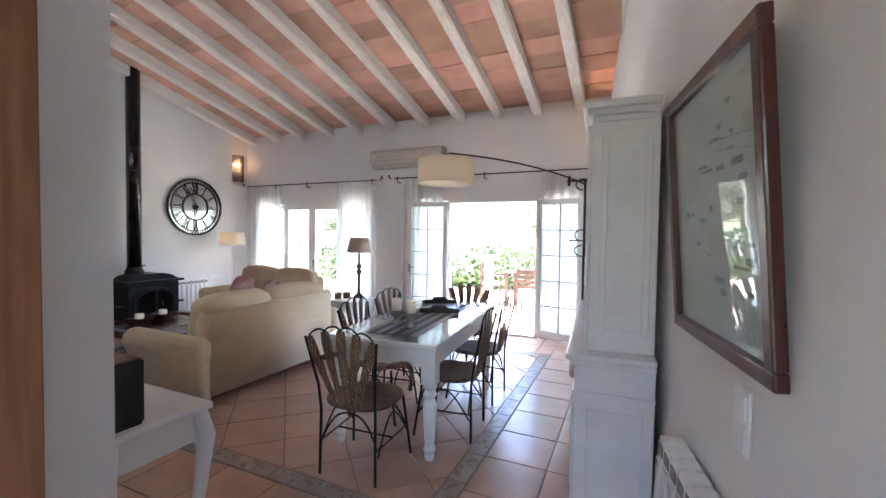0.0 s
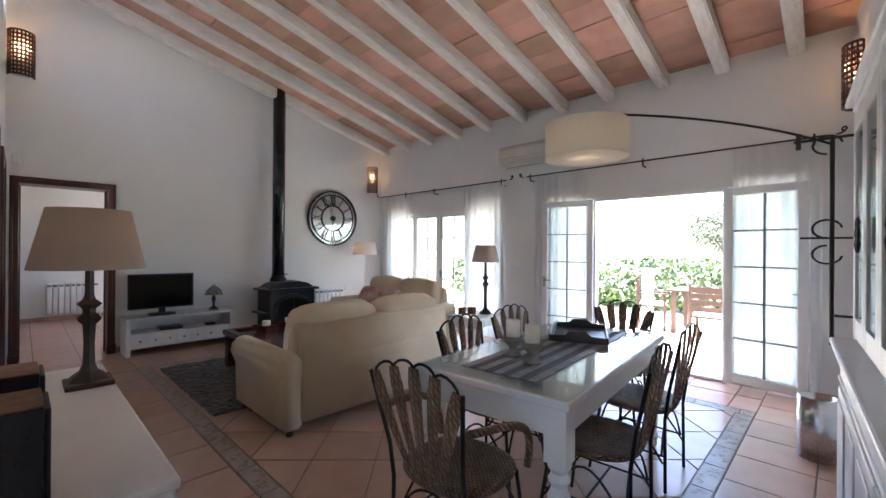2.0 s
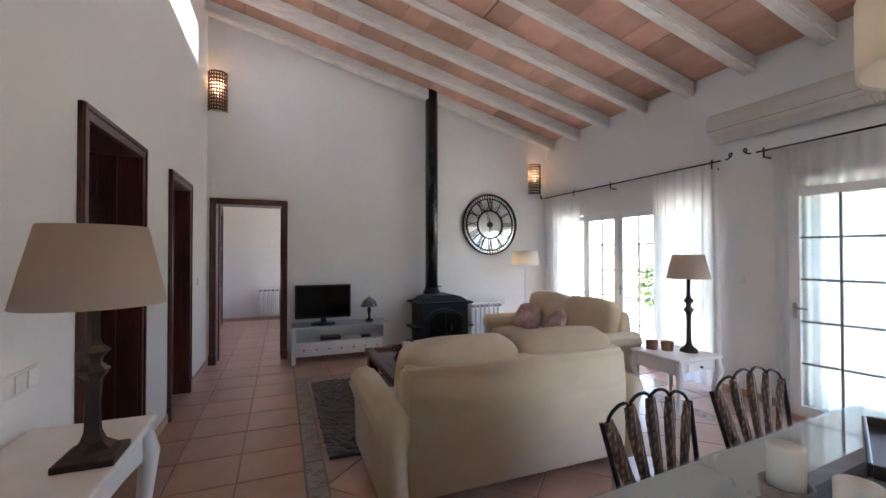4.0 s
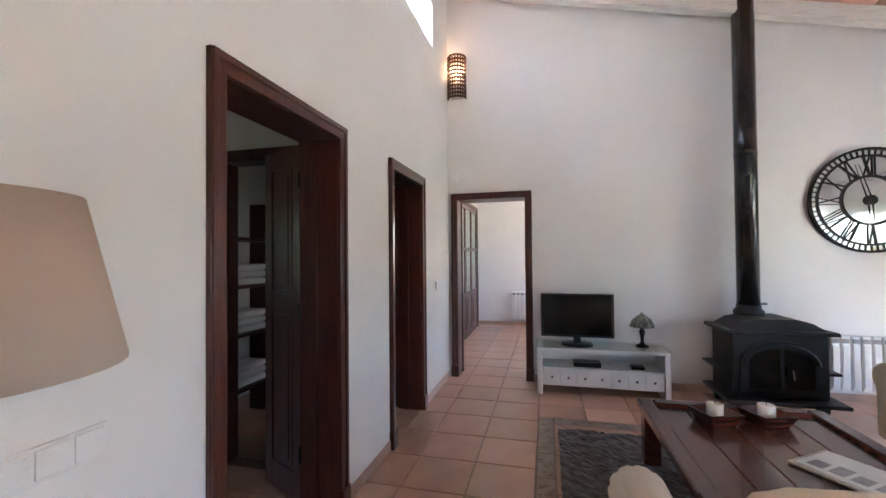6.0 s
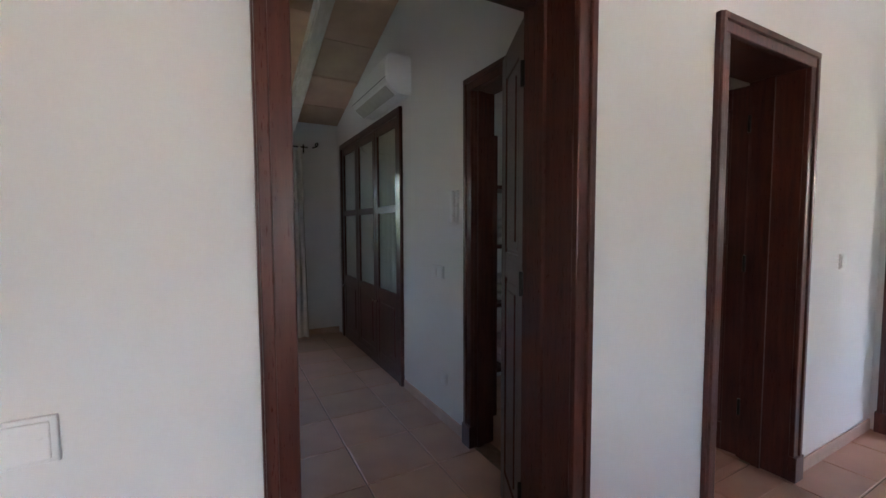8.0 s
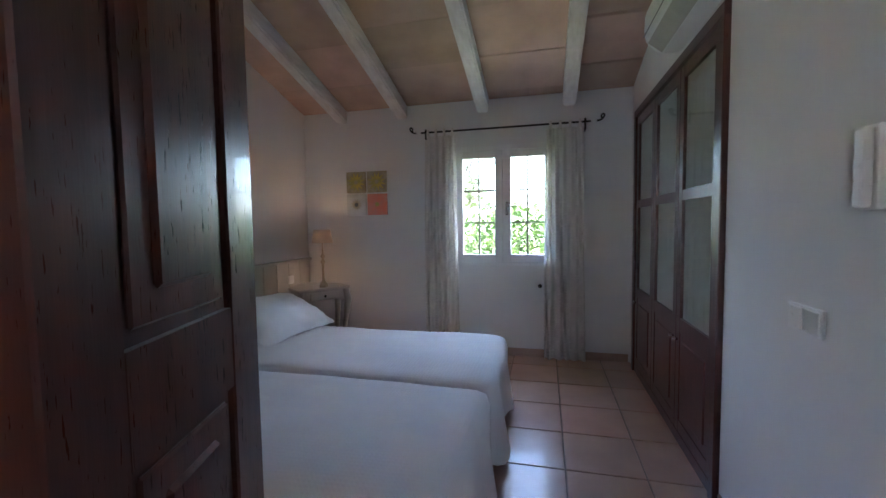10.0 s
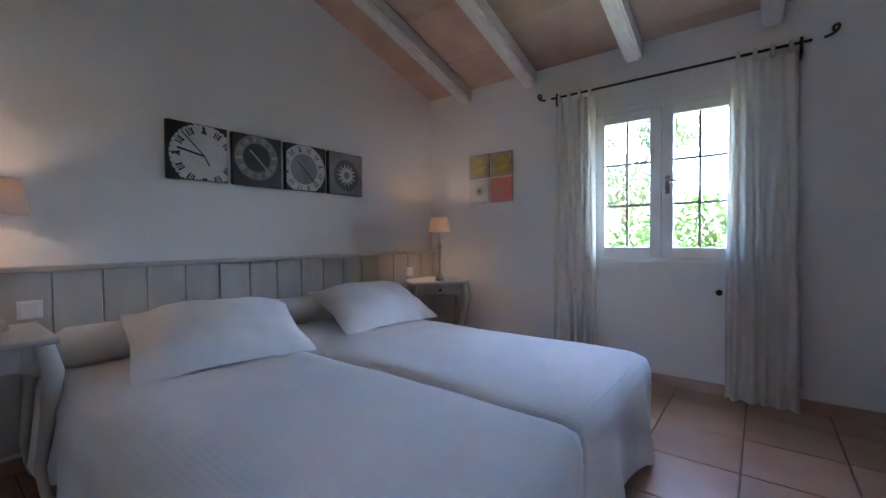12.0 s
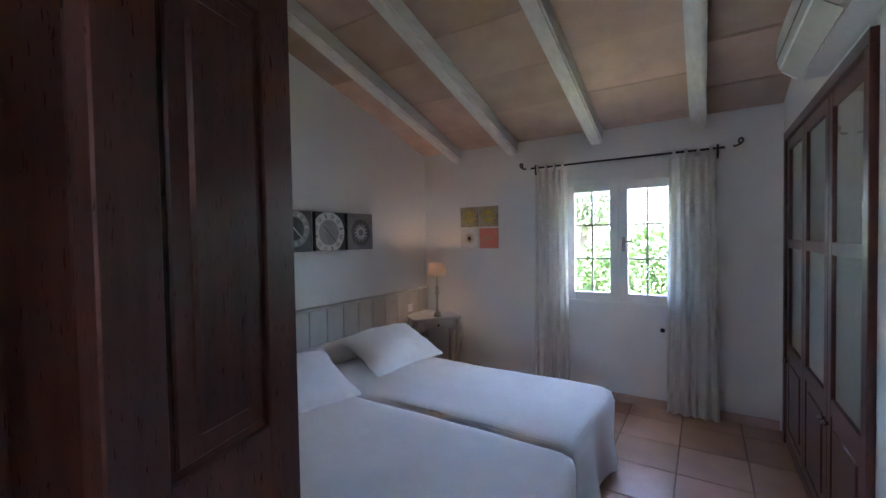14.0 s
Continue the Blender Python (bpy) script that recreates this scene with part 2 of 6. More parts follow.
M_CORAL = mat("print_coral", (0.75, 0.22, 0.16), (0.65, 0.3, 0.24), 0.5, 16, 0.0)
M_TAUPE = mat("print_taupe", (0.33, 0.27, 0.16), (0.5, 0.44, 0.3), 0.5, 16, 0.0)
M_TERR = mat("tray_wood", (0.05, 0.032, 0.026), (0.03, 0.02, 0.016), 0.35, 8, 0.1)


# ---- building helpers ----
def box(bm, x0, y0, z0, x1, y1, z1, bevel=0.0, seg=2):
    vs = [bm.verts.new((x, y, z)) for x in (x0, x1) for y in (y0, y1) for z in (z0, z1)]
    fs = [bm.faces.new([vs[i] for i in q]) for q in
          ((0, 1, 3, 2), (4, 6, 7, 5), (0, 4, 5, 1), (2, 3, 7, 6), (0, 2, 6, 4), (1, 5, 7, 3))]
    if bevel:
        es = list({e for f in fs for e in f.edges})
        bmesh.ops.bevel(bm, geom=es, offset=bevel, segments=seg, profile=0.5, affect="EDGES")
    return bm


def mbox(*a, **k):
    return box(bmesh.new(), *a, **k)


def prism(pts, lo, hi, axis="x"):
    """A polygon drawn in the plane across an axis, pulled along that axis."""
    bm = bmesh.new()
    put = {"x": lambda a, b, c: (c, a, b), "y": lambda a, b, c: (a, c, b), "z": lambda a, b, c: (a, b, c)}[axis]
    r0 = [bm.verts.new(put(a, b, lo)) for a, b in pts]
    r1 = [bm.verts.new(put(a, b, hi)) for a, b in pts]
    n = len(pts)
    bm.faces.new(r0)
    bm.faces.new(r1[::-1])
    for i in range(n):
        bm.faces.new((r0[i], r0[(i + 1) % n], r1[(i + 1) % n], r1[i]))
    bmesh.ops.recalc_face_normals(bm, faces=bm.faces[:])
    return bm


def tube(bm, pts, r, n=8, r_end=None):
    pts = [Vector(p) for p in pts]
    rings = []
    for i, p in enumerate(pts):
        d = (pts[min(i + 1, len(pts) - 1)] - pts[max(i - 1, 0)]).normalized()
        a = d.orthogonal().normalized()
        if rings:
            a = (last - d * last.dot(d)).normalized()
        last = a
        c = d.cross(a)
        rr = r if r_end is None else r + (r_end - r) * i / (len(pts) - 1)
        rings.append([bm.verts.new(p + (a * math.cos(k * math.tau / n) + c * math.sin(k * math.tau / n)) * rr) for k in range(n)])
    for q, w in zip(rings, rings[1:]):
        for k in range(n):
            bm.faces.new((q[k], q[(k + 1) % n], w[(k + 1) % n], w[k]))
    bm.faces.new(rings[0][::-1])
    bm.faces.new(rings[-1])
    return bm


def mtube(pts, r, n=8, r_end=None):
    return tube(bmesh.new(), pts, r, n, r_end)


def lathe(profile, n=20, cx=0, cy=0, shut=True, bm=None):
    bm = bm or bmesh.new()
    rings = [[bm.verts.new((cx + r * math.cos(k * math.tau / n), cy + r * math.sin(k * math.tau / n), z)) for k in range(n)] for r, z in profile]
    for q, w in zip(rings, rings[1:]):
        for k in range(n):
            bm.faces.new((q[k], q[(k + 1) % n], w[(k + 1) % n], w[k]))
    if shut:
        bm.faces.new(rings[0][::-1])
        bm.faces.new(rings[-1])
    return bm


def curve(p0, p1, p2, p3, n=10):
    p0, p1, p2, p3 = map(Vector, (p0, p1, p2, p3))
    return [p0 * (1 - u) ** 3 + p1 * 3 * u * (1 - u) ** 2 + p2 * 3 * u * u * (1 - u) + p3 * u ** 3 for u in [i / n for i in range(n + 1)]]


def link_mesh(name, bm, material, smooth=False):
    me = bpy.data.meshes.new(name)
    bm.to_mesh(me)
    bm.free()
    me.materials.append(material)
    if smooth:
        for p in me.polygons:
            p.use_smooth = True
    return new(name, me)


def part(name, bm, material, parent, label="", smooth=False):
    ob = link_mesh(name, bm, material, smooth)
    ob.parent = parent
    if label:
        ob["label"] = label
    return ob


def thing(name, m, label, category, group="", kind=""):
    ob = new(name)
    ob.matrix_world = m
    return tagged(ob, label, category, group, kind)


def solid(name, bm, material, label, category, kind="structure", smooth=False, group=""):
    return tagged(link_mesh(name, bm, material, smooth), label, category, group, kind)


def disc_pts(r, n=32):
    return [(r * math.cos(i * math.tau / n), r * math.sin(i * math.tau / n)) for i in range(n)]


def lamp_light(name, at, watts, color=(1.0, 0.62, 0.32), size=0.03):
    d = bpy.data.lights.new(name, "POINT")
    d.energy, d.color, d.shadow_soft_size = watts, color, size
    ob = new(name, d)
    ob.location = at
    return ob


def clip_poly(poly, x0, y0, x1, y1):
    for axis, lim, keep in ((0, x0, 1), (0, x1, -1), (1, y0, 1), (1, y1, -1)):
        out = []
        for i, p in enumerate(poly):
            q = poly[(i + 1) % len(poly)]
            a, b = (p[axis] - lim) * keep, (q[axis] - lim) * keep
            if a >= 0:
                out.append(p)
            if (a >= 0) != (b >= 0):
                u = a / (a - b)
                out.append((p[0] + (q[0] - p[0]) * u, p[1] + (q[1] - p[1]) * u))
        poly = out
        if len(poly) < 3:
            return []
    return poly


# ---- plan ----
XW, XE, YS, YN = -6.32, 0.78, 0.545, 5.70     # living room faces
T = 0.22                                      # thickness of the wall with the doors
BX0, BX1, BY0, BY1 = -3.98, -0.67, -3.51, YS - T   # bedroom faces


def roof(y):
    """Underside of the living room's clay deck."""
    return 3.32 + 0.238 * (YN - y)


def broof(y):
    return 2.50 + 0.285 * (y - BY0)


def wall_boxes(a0, a1, z1, holes):
    """Rectangles of a wall from a0 to a1 with holes (a, b, low, high)."""
    out, at = [], a0
    for a, b, lo, hi in sorted(holes):
        if a > at:
            out.append((at, a, 0, z1))
        if lo > 0:
            out.append((a, b, 0, lo))
        if hi < z1:
            out.append((a, b, hi, z1))
        at = b
    if at < a1:
        out.append((at, a1, 0, z1))
    return out


def wall_y(name, y0, y1, a0, a1, z1, holes, label):
    bm = bmesh.new()
    for a, b, lo, hi in wall_boxes(a0, a1, z1, holes):
        box(bm, a, y0, lo, b, y1, hi)
    bmesh.ops.remove_doubles(bm, verts=bm.verts[:], dist=0.0005)
    return solid(name, bm, M_WALL, label, "wall")


def wall_x(name, x0, x1, a0, a1, z1, holes, label):
    bm = bmesh.new()
    for a, b, lo, hi in wall_boxes(a0, a1, z1, holes):
        box(bm, x0, a, lo, x1, b, hi)
    bmesh.ops.remove_doubles(bm, verts=bm.verts[:], dist=0.0005)
    return solid(name, bm, M_WALL, label, "wall")


# doorways: clear openings inside their casings
D1 = (-3.67, -2.845)
D2 = (-5.215, -4.50)
D3 = (0.655, 1.435)
DB = (-0.49, 0.19)
DH = 2.06
FD = (-1.94, -0.52)
FDW = (-2.52, 0.06)      # with fixed side lights
WDW = (-5.95, -3.40)
WD = (-5.36, -3.98)
HW = (-5.72, -2.9, 3.53, 4.06)
BW = (-3.33, -2.30, 0.89, 2.06)

# ---- structure ----
# wall with the bedroom doors, and clerestory above
bm = bmesh.new()
for a, b, lo, hi in wall_boxes(XW - .3, WALL_END, 3.2, [(D1[0] - .02, D1[1] + .02, 0, DH + .02), (D2[0] - .02, D2[1] + .02, 0, DH + .02)]):
    box(bm, a, YS - T, lo, b, YS, hi)
for a, b, lo, hi in wall_boxes(XW - .3, WALL_END, roof(YS) - 3.1, [(HW[0], HW[1], HW[2] - 3.2, HW[3] - 3.2)]):
    box(bm, a, YS - T, lo + 3.2, b, YS, hi + 3.2)
bmesh.ops.remove_doubles(bm, verts=bm.verts[:], dist=.0005)
solid("wall_south", bm, M_WALL, "white plastered wall with dark doorways and a high window", "wall")
wall_y("wall_north", YN, YN + 0.3, XW - 0.3, XE + 0.3, roof(YN) + 0.25, [(FDW[0], FDW[1], 0, 2.0), (WDW[0], WDW[1], 0, 2.0)],
       "white plastered garden wall with two glazed doors")
bm = bmesh.new()
for a, b, lo, hi in wall_boxes(YS, YN, DH + .02, [(D3[0] - .02, D3[1] + .02, 0, DH + .02)]):
    box(bm, XW - 0.3, a, lo, XW, b, hi)
solid("wall_west", bm, M_WALL, "white plastered gable wall behind the stove, lower part", "wall")
solid("wall_west_gable", prism([(YS, DH + .02), (YN, DH + .02), (YN, roof(YN) + .1), (YS, roof(YS) + .1)], XW - 0.3, XW), M_WALL,
      "white plastered gable rising to the sloped ceiling", "wall")
bm = prism([(XE + .02, 1.828), (XE + .32, 1.828), (.68, YN), (.38, YN)], 0, 4, "z")
for v in bm.verts:
    if v.co.z > 3:
        v.co.z = roof(v.co.y) + .1
solid("wall_east", bm, M_WALL,
      "white plastered wall behind the dresser", "wall")
solid("wall_east_hall", prism([(XE + .02, 1.827), (XE + .32, 1.827), (1.69, -2.0), (1.385, -2.0)], 0, 4.7, "z"), M_WALL, "white plastered hall wall with a framed map", "wall")
# the opening is unseen, added to let daylight into the hall
wall_y("wall_hall_back", -2.3, -2.0, -0.62, 1.7, 4.6, [(.0, 1.0, 0.3, 2.3)], "plain white wall behind the hall with an added opening for daylight")
solid("ceiling_hall", mbox(-0.62, -2.0, 4.56, 1.7, YS - T, 4.7), M_WALL, "plain white ceiling of the entrance hall", "ceiling")
solid("wall_hall", mbox(BX1, BY0, 0, -0.60, YS - T, 4.6), M_WALL, "white wall between bedroom and entrance hall", "wall")
# bedroom walls
wall_y("wall_bedroom_south", BY0 - 0.3, BY0, BX0 - 0.7, BX1 + 0.07, broof(BY0) + 0.12, [BW], "white bedroom wall with a small window")
bm = bmesh.new()
for a, b, lo, hi in wall_boxes(BY0, BY1, 2.25, [(DB[0] - .02, DB[1] + .02, 0, DH + .02), (-3.36, -1.52, 0, 2.25)]):
    box(bm, BX0 - 0.12, a, lo, BX0, b, hi)
solid("wall_bedroom_west", bm, M_WALL, "white bedroom wall with fitted wardrobe and dark doorway", "wall")
solid("wall_bedroom_west_gable", prism([(BY0, 2.25), (BY1, 2.25), (BY1, broof(BY1) + .1), (BY0, broof(BY0) + .1)], BX0 - 0.12, BX0), M_WALL,
      "white bedroom gable up to the sloped ceiling", "wall")
# dark bathroom beyond
solid("wall_bath_west", mbox(-6.0, BY0, 0, -5.9, BY1, 2.6), M_WALL, "plain wall closing the bathroom", "wall")
solid("wall_bath_south", mbox(-5.9, -1.45, 0, BX0 - .6, -1.35, 2.6), M_WALL, "plain wall closing the bathroom", "wall")
solid("wall_wardrobe_back", mbox(BX0 - 0.7, BY0, 0, BX0 - 0.62, -1.45, 2.6), M_WALL, "plain back of the wardrobe niche", "wall")
solid("ceiling_bath", mbox(-6.0, BY0, 2.6, BX0 - .12, BY1, 2.7), M_WALL, "plain white bathroom ceiling", "ceiling")
# room beyond the far doorway
solid("wall_far_south", mbox(-10.0, 0.1, 0, XW - .3, 0.3, 3.0), M_WALL, "warm white wall of the far room", "wall")
# unseen openings in these two walls, added to brighten the far room
wall_x("wall_far_west", -10.2, -10.0, 0.1, 3.4, 3.0, [(2.45, 2.8, 1.2, 2.15)], "warm white wall of the far room with an added opening for light")
wall_y("wall_far_north", 3.2, 3.4, -10.0, XW - .3, 3.0, [(-9.2, -8.2, 1.0, 2.2)], "warm white wall of the far room with an added opening for light")
solid("ceiling_far", mbox(-10.2, 0.1, 3.0, XW - .3, 3.4, 3.1), M_WALL, "plain ceiling of the far room", "ceiling")


# ceilings: clay boards between beams, all in one mesh
def deck(name, x0, x1, ya, yb, height, beams, step, material, label):
    bm = bmesh.new()
    edges = [x0, *beams, x1]
    rng = random.Random(4)
    for a, b in zip(edges, edges[1:]):
        if b - a < 0.02:
            continue
        y = ya - rng.random() * step
        while y < yb:
            p, q = max(y, ya) + .002, min(y + step * rng.uniform(.94, 1.06), yb)
            y += step
            if q - p < .02:
                continue
            d = rng.uniform(0, .004)
            vs = [bm.verts.new(v) for v in ((a + .002, p, height(p) + d), (b - .002, p, height(p) + d), (b - .002, q, height(q) + d), (a + .002, q, height(q) + d),
                                            (a + .002, p, height(p) + .05), (b - .002, p, height(p) + .05), (b - .002, q, height(q) + .05), (a + .002, q, height(q) + .05))]
            for f in ((0, 1, 2, 3), (7, 6, 5, 4), (0, 4, 5, 1), (1, 5, 6, 2), (2, 6, 7, 3), (3, 7, 4, 0)):
                bm.faces.new([vs[i] for i in f])
    bmesh.ops.recalc_face_normals(bm, faces=bm.faces[:])
    return solid(name, bm, material, label, "ceiling")


BEAMS = [-6.11, -5.47, -4.85, -4.22, -3.60, -2.97, -2.35, -1.74, -1.14, -0.58, 0.0, 0.58]
deck("ceiling", XW, 1.4, YS - T, YN, roof, BEAMS, 0.27, M_CEIL, "sloped terracotta board ceiling with patchy tones")
solid("roof", prism([(YS - T, roof(YS - T) + .1), (YN + .7, roof(YN + .7) + .1), (YN + .7, roof(YN + .7) + .25), (YS - T, roof(YS - T) + .25)], XW - .4, 1.75), M_CEIL,
      "sloped tiled roof over the living room", "roof")
BBEAMS = [-3.43, -2.63, -1.80, -1.13]
deck("ceiling_bedroom", BX0, BX1, BY0, BY1, broof, BBEAMS, 0.5, M_CEILB, "sloped pale clay board ceiling of the bedroom")
solid("roof_bedroom", prism([(BY0 - .6, broof(BY0 - .6) + .06), (BY1, broof(BY1) + .06), (BY1, broof(BY1) + .12), (BY0 - .6, broof(BY0 - .6) + .12)], -6.1, -0.62), M_CEIL,
      "sloped tiled roof over the bedroom", "roof")


def beam(x, w, ya, yb, height, drop, label):
    bm = prism([(ya, height(ya) - drop), (yb, height(yb) - drop), (yb, height(yb) + .01), (ya, height(ya) + .01)], x - w / 2, x + w / 2)
    bmesh.ops.bevel(bm, geom=[e for e in bm.edges], offset=0.014, segments=2, affect="EDGES")
    return solid("ceiling_beam", bm, M_BEAM, label, "beam", group="beams of " + ("bedroom" if yb < 1 else "living room"))


for x in BEAMS:
    beam(x, 0.125, YS + .002, YN - .002, roof, 0.15, "whitewashed wooden ceiling beam along the slope")
for x in BBEAMS:
    beam(x, 0.115, BY0 + .002, BY1 - .002, broof, 0.13, "white painted wooden bedroom ceiling beam")

# ground and slabs
solid("floor", mbox(-10.2, BY0 - .3, -0.2, 1.7, YN + .3, -0.009), M_GROUT, "grout bed under the terracotta floor tiles", "floor")
bm = bmesh.new()
vs = [bm.verts.new(p) for p in ((-900, -900, -.25), (900, -900, -.25), (900, 900, -.25), (-900, 900, -.25))]
bm.faces.new(vs)
solid("ground", bm, M_GROUND, "dry lawn and garden soil around the house", "ground")
bm = bmesh.new()
for i in range(20):
    for j in range(10):
        x, y = -9 + i * .6, 6.0 + j * .6
        box(bm, x, y, -.2, x + .592, y + .592, -.03)
solid("terrace", bm, M_PATIO, "sunlit pale stone terrace paving outside", "terrace")


# skirting
def skirting(x0, y0, x1, y1):
    solid("baseboard", mbox(min(x0, x1), min(y0, y1), 0.0, max(x0, x1), max(y0, y1), 0.075, bevel=.004, seg=1), M_SKIRT, "terracotta skirting tile along the wall", "skirting")


for a, b in ((-2.745, WALL_END), (-4.415, -3.745), (XW + .03, -5.30)):
    skirting(a, YS + .001, b, YS + .013)
skirting(XW + .001, 1.52, XW + .013, YN)
for a, b in ((XW, WDW[0]), (WDW[1], FDW[0]), (FDW[1], XE)):
    skirting(a, YN - .013, b, YN - .001)
skirting(BX0 + .02, BY0 + .001, BX1, BY0 + .013)
skirting(BX0 + .001, -1.5, BX0 + .013, -.57)
skirting(BX1 - .013, BY0, BX1 - .001, BY1)
skirting(-9.98, .301, -9.97, 3.2)


# ---- doors ----
def raised_panel(bm, x0, z0, x1, z1, y, s):
    """A moulded panel on a leaf face at y, pointing along s."""
    box(bm, x0, min(y, y + .006 * s), z0, x1, max(y, y + .006 * s), z1, bevel=.004, seg=1)
    box(bm, x0 + .035, min(y, y + .012 * s), z0 + .035, x1 - .035, max(y, y + .012 * s), z1 - .035, bevel=.005, seg=1)


def leaf(width, height, parent, m, glazed=False):
    """A panelled leaf hinged at its own origin, reaching along local x; pushed open by m."""
    bm = bmesh.new()
    h, st = height, 0.085 if width < .6 else .1
    box(bm, 0, -.038, .012, st, 0, h, bevel=.003, seg=1)
    box(bm, width - st, -.038, .012, width, 0, h, bevel=.003, seg=1)
    for a, b in ((.012, .17), (1.08, 1.19), (h - .11, h)):
        box(bm, st, -.037, a, width - st, -.001, b)
    box(bm, st, -.028, .17, width - st, -.010, h - .11)
    for s, y in ((1, -.010), (-1, -.028)):
        raised_panel(bm, st + .012, .185, width - st - .012, 1.065, y, s)
        raised_panel(bm, st + .012, 1.205, width - st - .012, h - .125, y, s)
    ob = part("door_leaf", bm, M_DWOOD, parent, "open dark panelled door leaf")
    ob.matrix_local = m
    for z in (.25, 1.05, 1.8):
        part("hinge", mtube([(0.0, .006, z), (0.0, .006, z + .09)], .008, 8), M_IRON, ob, "dark metal hinge")
    return ob


def doorway(name, m, width, depth, label, leaves):
    """Casing and lining of a doorway; local x across, y from the room's face (0) back through the wall."""
    root = thing(name, m, label, "door", kind="structure")
    w, c = width / 2, .075
    for s in (-1, 1):
        bm = mbox(min(s * w, s * (w + c)), 0, 0, max(s * w, s * (w + c)), .022, DH + c, bevel=.004)
        box(bm, min(s * (w + .045), s * (w + c - .004)), .018, 0, max(s * (w + .045), s * (w + c - .004)), .032, DH + .05, bevel=.004)
        box(bm, min(s * (w - .006), s * (w + c + .006)), 0, 0, max(s * (w - .006), s * (w + c + .006)), .036, .13, bevel=.003)
        part("casing", bm, M_DWOOD, root)
        part("lining", mbox(min(s * w, s * (w + .018)), -depth, 0, max(s * w, s * (w + .018)), 0, DH + .018), M_DWOOD, root)
        part("stop", mbox(min(s * w, s * (w - .014)), -depth + .06, 0, max(s * w, s * (w - .014)), -depth + .10, DH), M_DWOOD, root)
        part("back_casing", mbox(min(s * (w + .002), s * (w + c)), -depth - .022, 0, max(s * (w + .002), s * (w + c)), -depth, DH + c, bevel=.004), M_DWOOD, root)
    bm = mbox(-w - c, 0.001, DH, w + c, .024, DH + c, bevel=.004)
    box(bm, -w - c + .004, .018, DH + .045, w + c - .004, .033, DH + c - .002, bevel=.004)
    part("head_casing", bm, M_DWOOD, root)
    part("head_lining", mbox(-w, -depth, DH, w, 0, DH + .018), M_DWOOD, root)
    part("back_head_casing", mbox(-w - c, -depth - .023, DH + .001, w + c, -depth, DH + c, bevel=.004), M_DWOOD, root)
    for lw, lm in leaves:
        leaf(lw, DH - .01, root, lm)
    return root


wd1 = D1[1] - D1[0]
doorway("door_1", pose((D1[0] + D1[1]) / 2, YS, 0), wd1, T, "dark double-leaf bedroom doorway standing open",
        [(LEAF_W, pose(wd1 / 2 + .002, -T - .002, 0, 0, 0, LEAF_L)), (wd1 / 2, pose(-wd1 / 2, -T - .012, 0, 0, 0, LEAF_R))])
wd2 = D2[1] - D2[0]
doorway("door_2", pose((D2[0] + D2[1]) / 2, YS, 0), wd2, T, "dark wooden doorway with its leaf ajar",
        [(wd2 / 2, pose(-wd2 / 2, -T - .012, 0, 0, 0, -82)), (wd2 / 2, pose(wd2 / 2, -T - .002, 0, 0, 0, -95))])
wd3 = D3[1] - D3[0]
doorway("door_3", pose(XW, (D3[0] + D3[1]) / 2, 0, 0, 0, -90), wd3, 0.30, "dark wooden doorway to the far room",
        [])
wdb = DB[1] - DB[0]
doorway("door_4", pose(BX0, (DB[0] + DB[1]) / 2, 0, 0, 0, -90), wdb, 0.12, "dark bathroom doorway in the bedroom", [])
solid("door_frame_pine", mbox(-.60, -.9, 0, -.565, PINE_Y, 2.2, bevel=.004), M_PINE, "knotty varnished pine door frame in the hall", "door frame")


# ---- glazed doors and windows ----
def glazed_leaf(name, width, height, cols, rows, parent, m, low=0.0, lever=True, pane_from=.085):
    """A white sash with slim dark-edged bars and glass panes; local x across, z up."""
    st = .075
    bm = bmesh.new()
    box(bm, 0, -.03, low, st, .03, height, bevel=.006)
    box(bm, width - st, -.03, low, width, .03, height, bevel=.006)
    box(bm, st, -.029, low, width - st, .029, low + pane_from, bevel=.004)
    box(bm, st, -.029, height - st, width - st, .029, height, bevel=.004)
    ob = part(name, bm, M_PVC, parent)
    ob.matrix_local = m
    x0, x1, z0, z1 = st, width - st, low + pane_from, height - st
    for i in range(1, cols):
        x = x0 + (x1 - x0) * i / cols
        part("glazing_bar", mbox(x - .008, -.012, z0, x + .008, .012, z1), M_BAR, ob)
    for j in range(1, rows):
        z = z0 + (z1 - z0) * j / rows
        part("glazing_bar", mbox(x0, -.011, z - .008, x1, .011, z + .008), M_BAR, ob)
    p = part("pane", mbox(x0, -.003, z0, x1, .003, z1), M_GLASS, ob, "clear glass pane")
    p.visible_shadow = False
    if lever:
        hb = mbox(width - .055, .03, low + height * .42, width - .025, .04, low + height * .42 + .13, bevel=.004)
        tube(hb, [(width - .04, .04, low + height * .42 + .09), (width - .04, .075, low + height * .42 + .09), (width - .14, .08, low + height * .42 + .085)], .008)
        part("handle", hb, M_CHROME, ob, "steel lever handle")
    return ob


def glazed_frame(name, x0, x1, z0, z1, y0, y1, label):
    root = thing(name, pose(0, 0, 0), label, "window", kind="structure")
    f = .045
    part("window_frame", mbox(x0, y0, z0, x0 + f, y1, z1, bevel=.004), M_PVC, root)
    part("window_frame", mbox(x1 - f, y0, z0, x1, y1, z1, bevel=.004), M_PVC, root)
    part("window_frame", mbox(x0 + f, y0, z1 - f, x1 - f, y1, z1, bevel=.004), M_PVC, root)
    part("window_sill", mbox(x0 + f, y0, z0, x1 - f, y1, z0 + .03, bevel=.004), M_PVC, root)
    return root


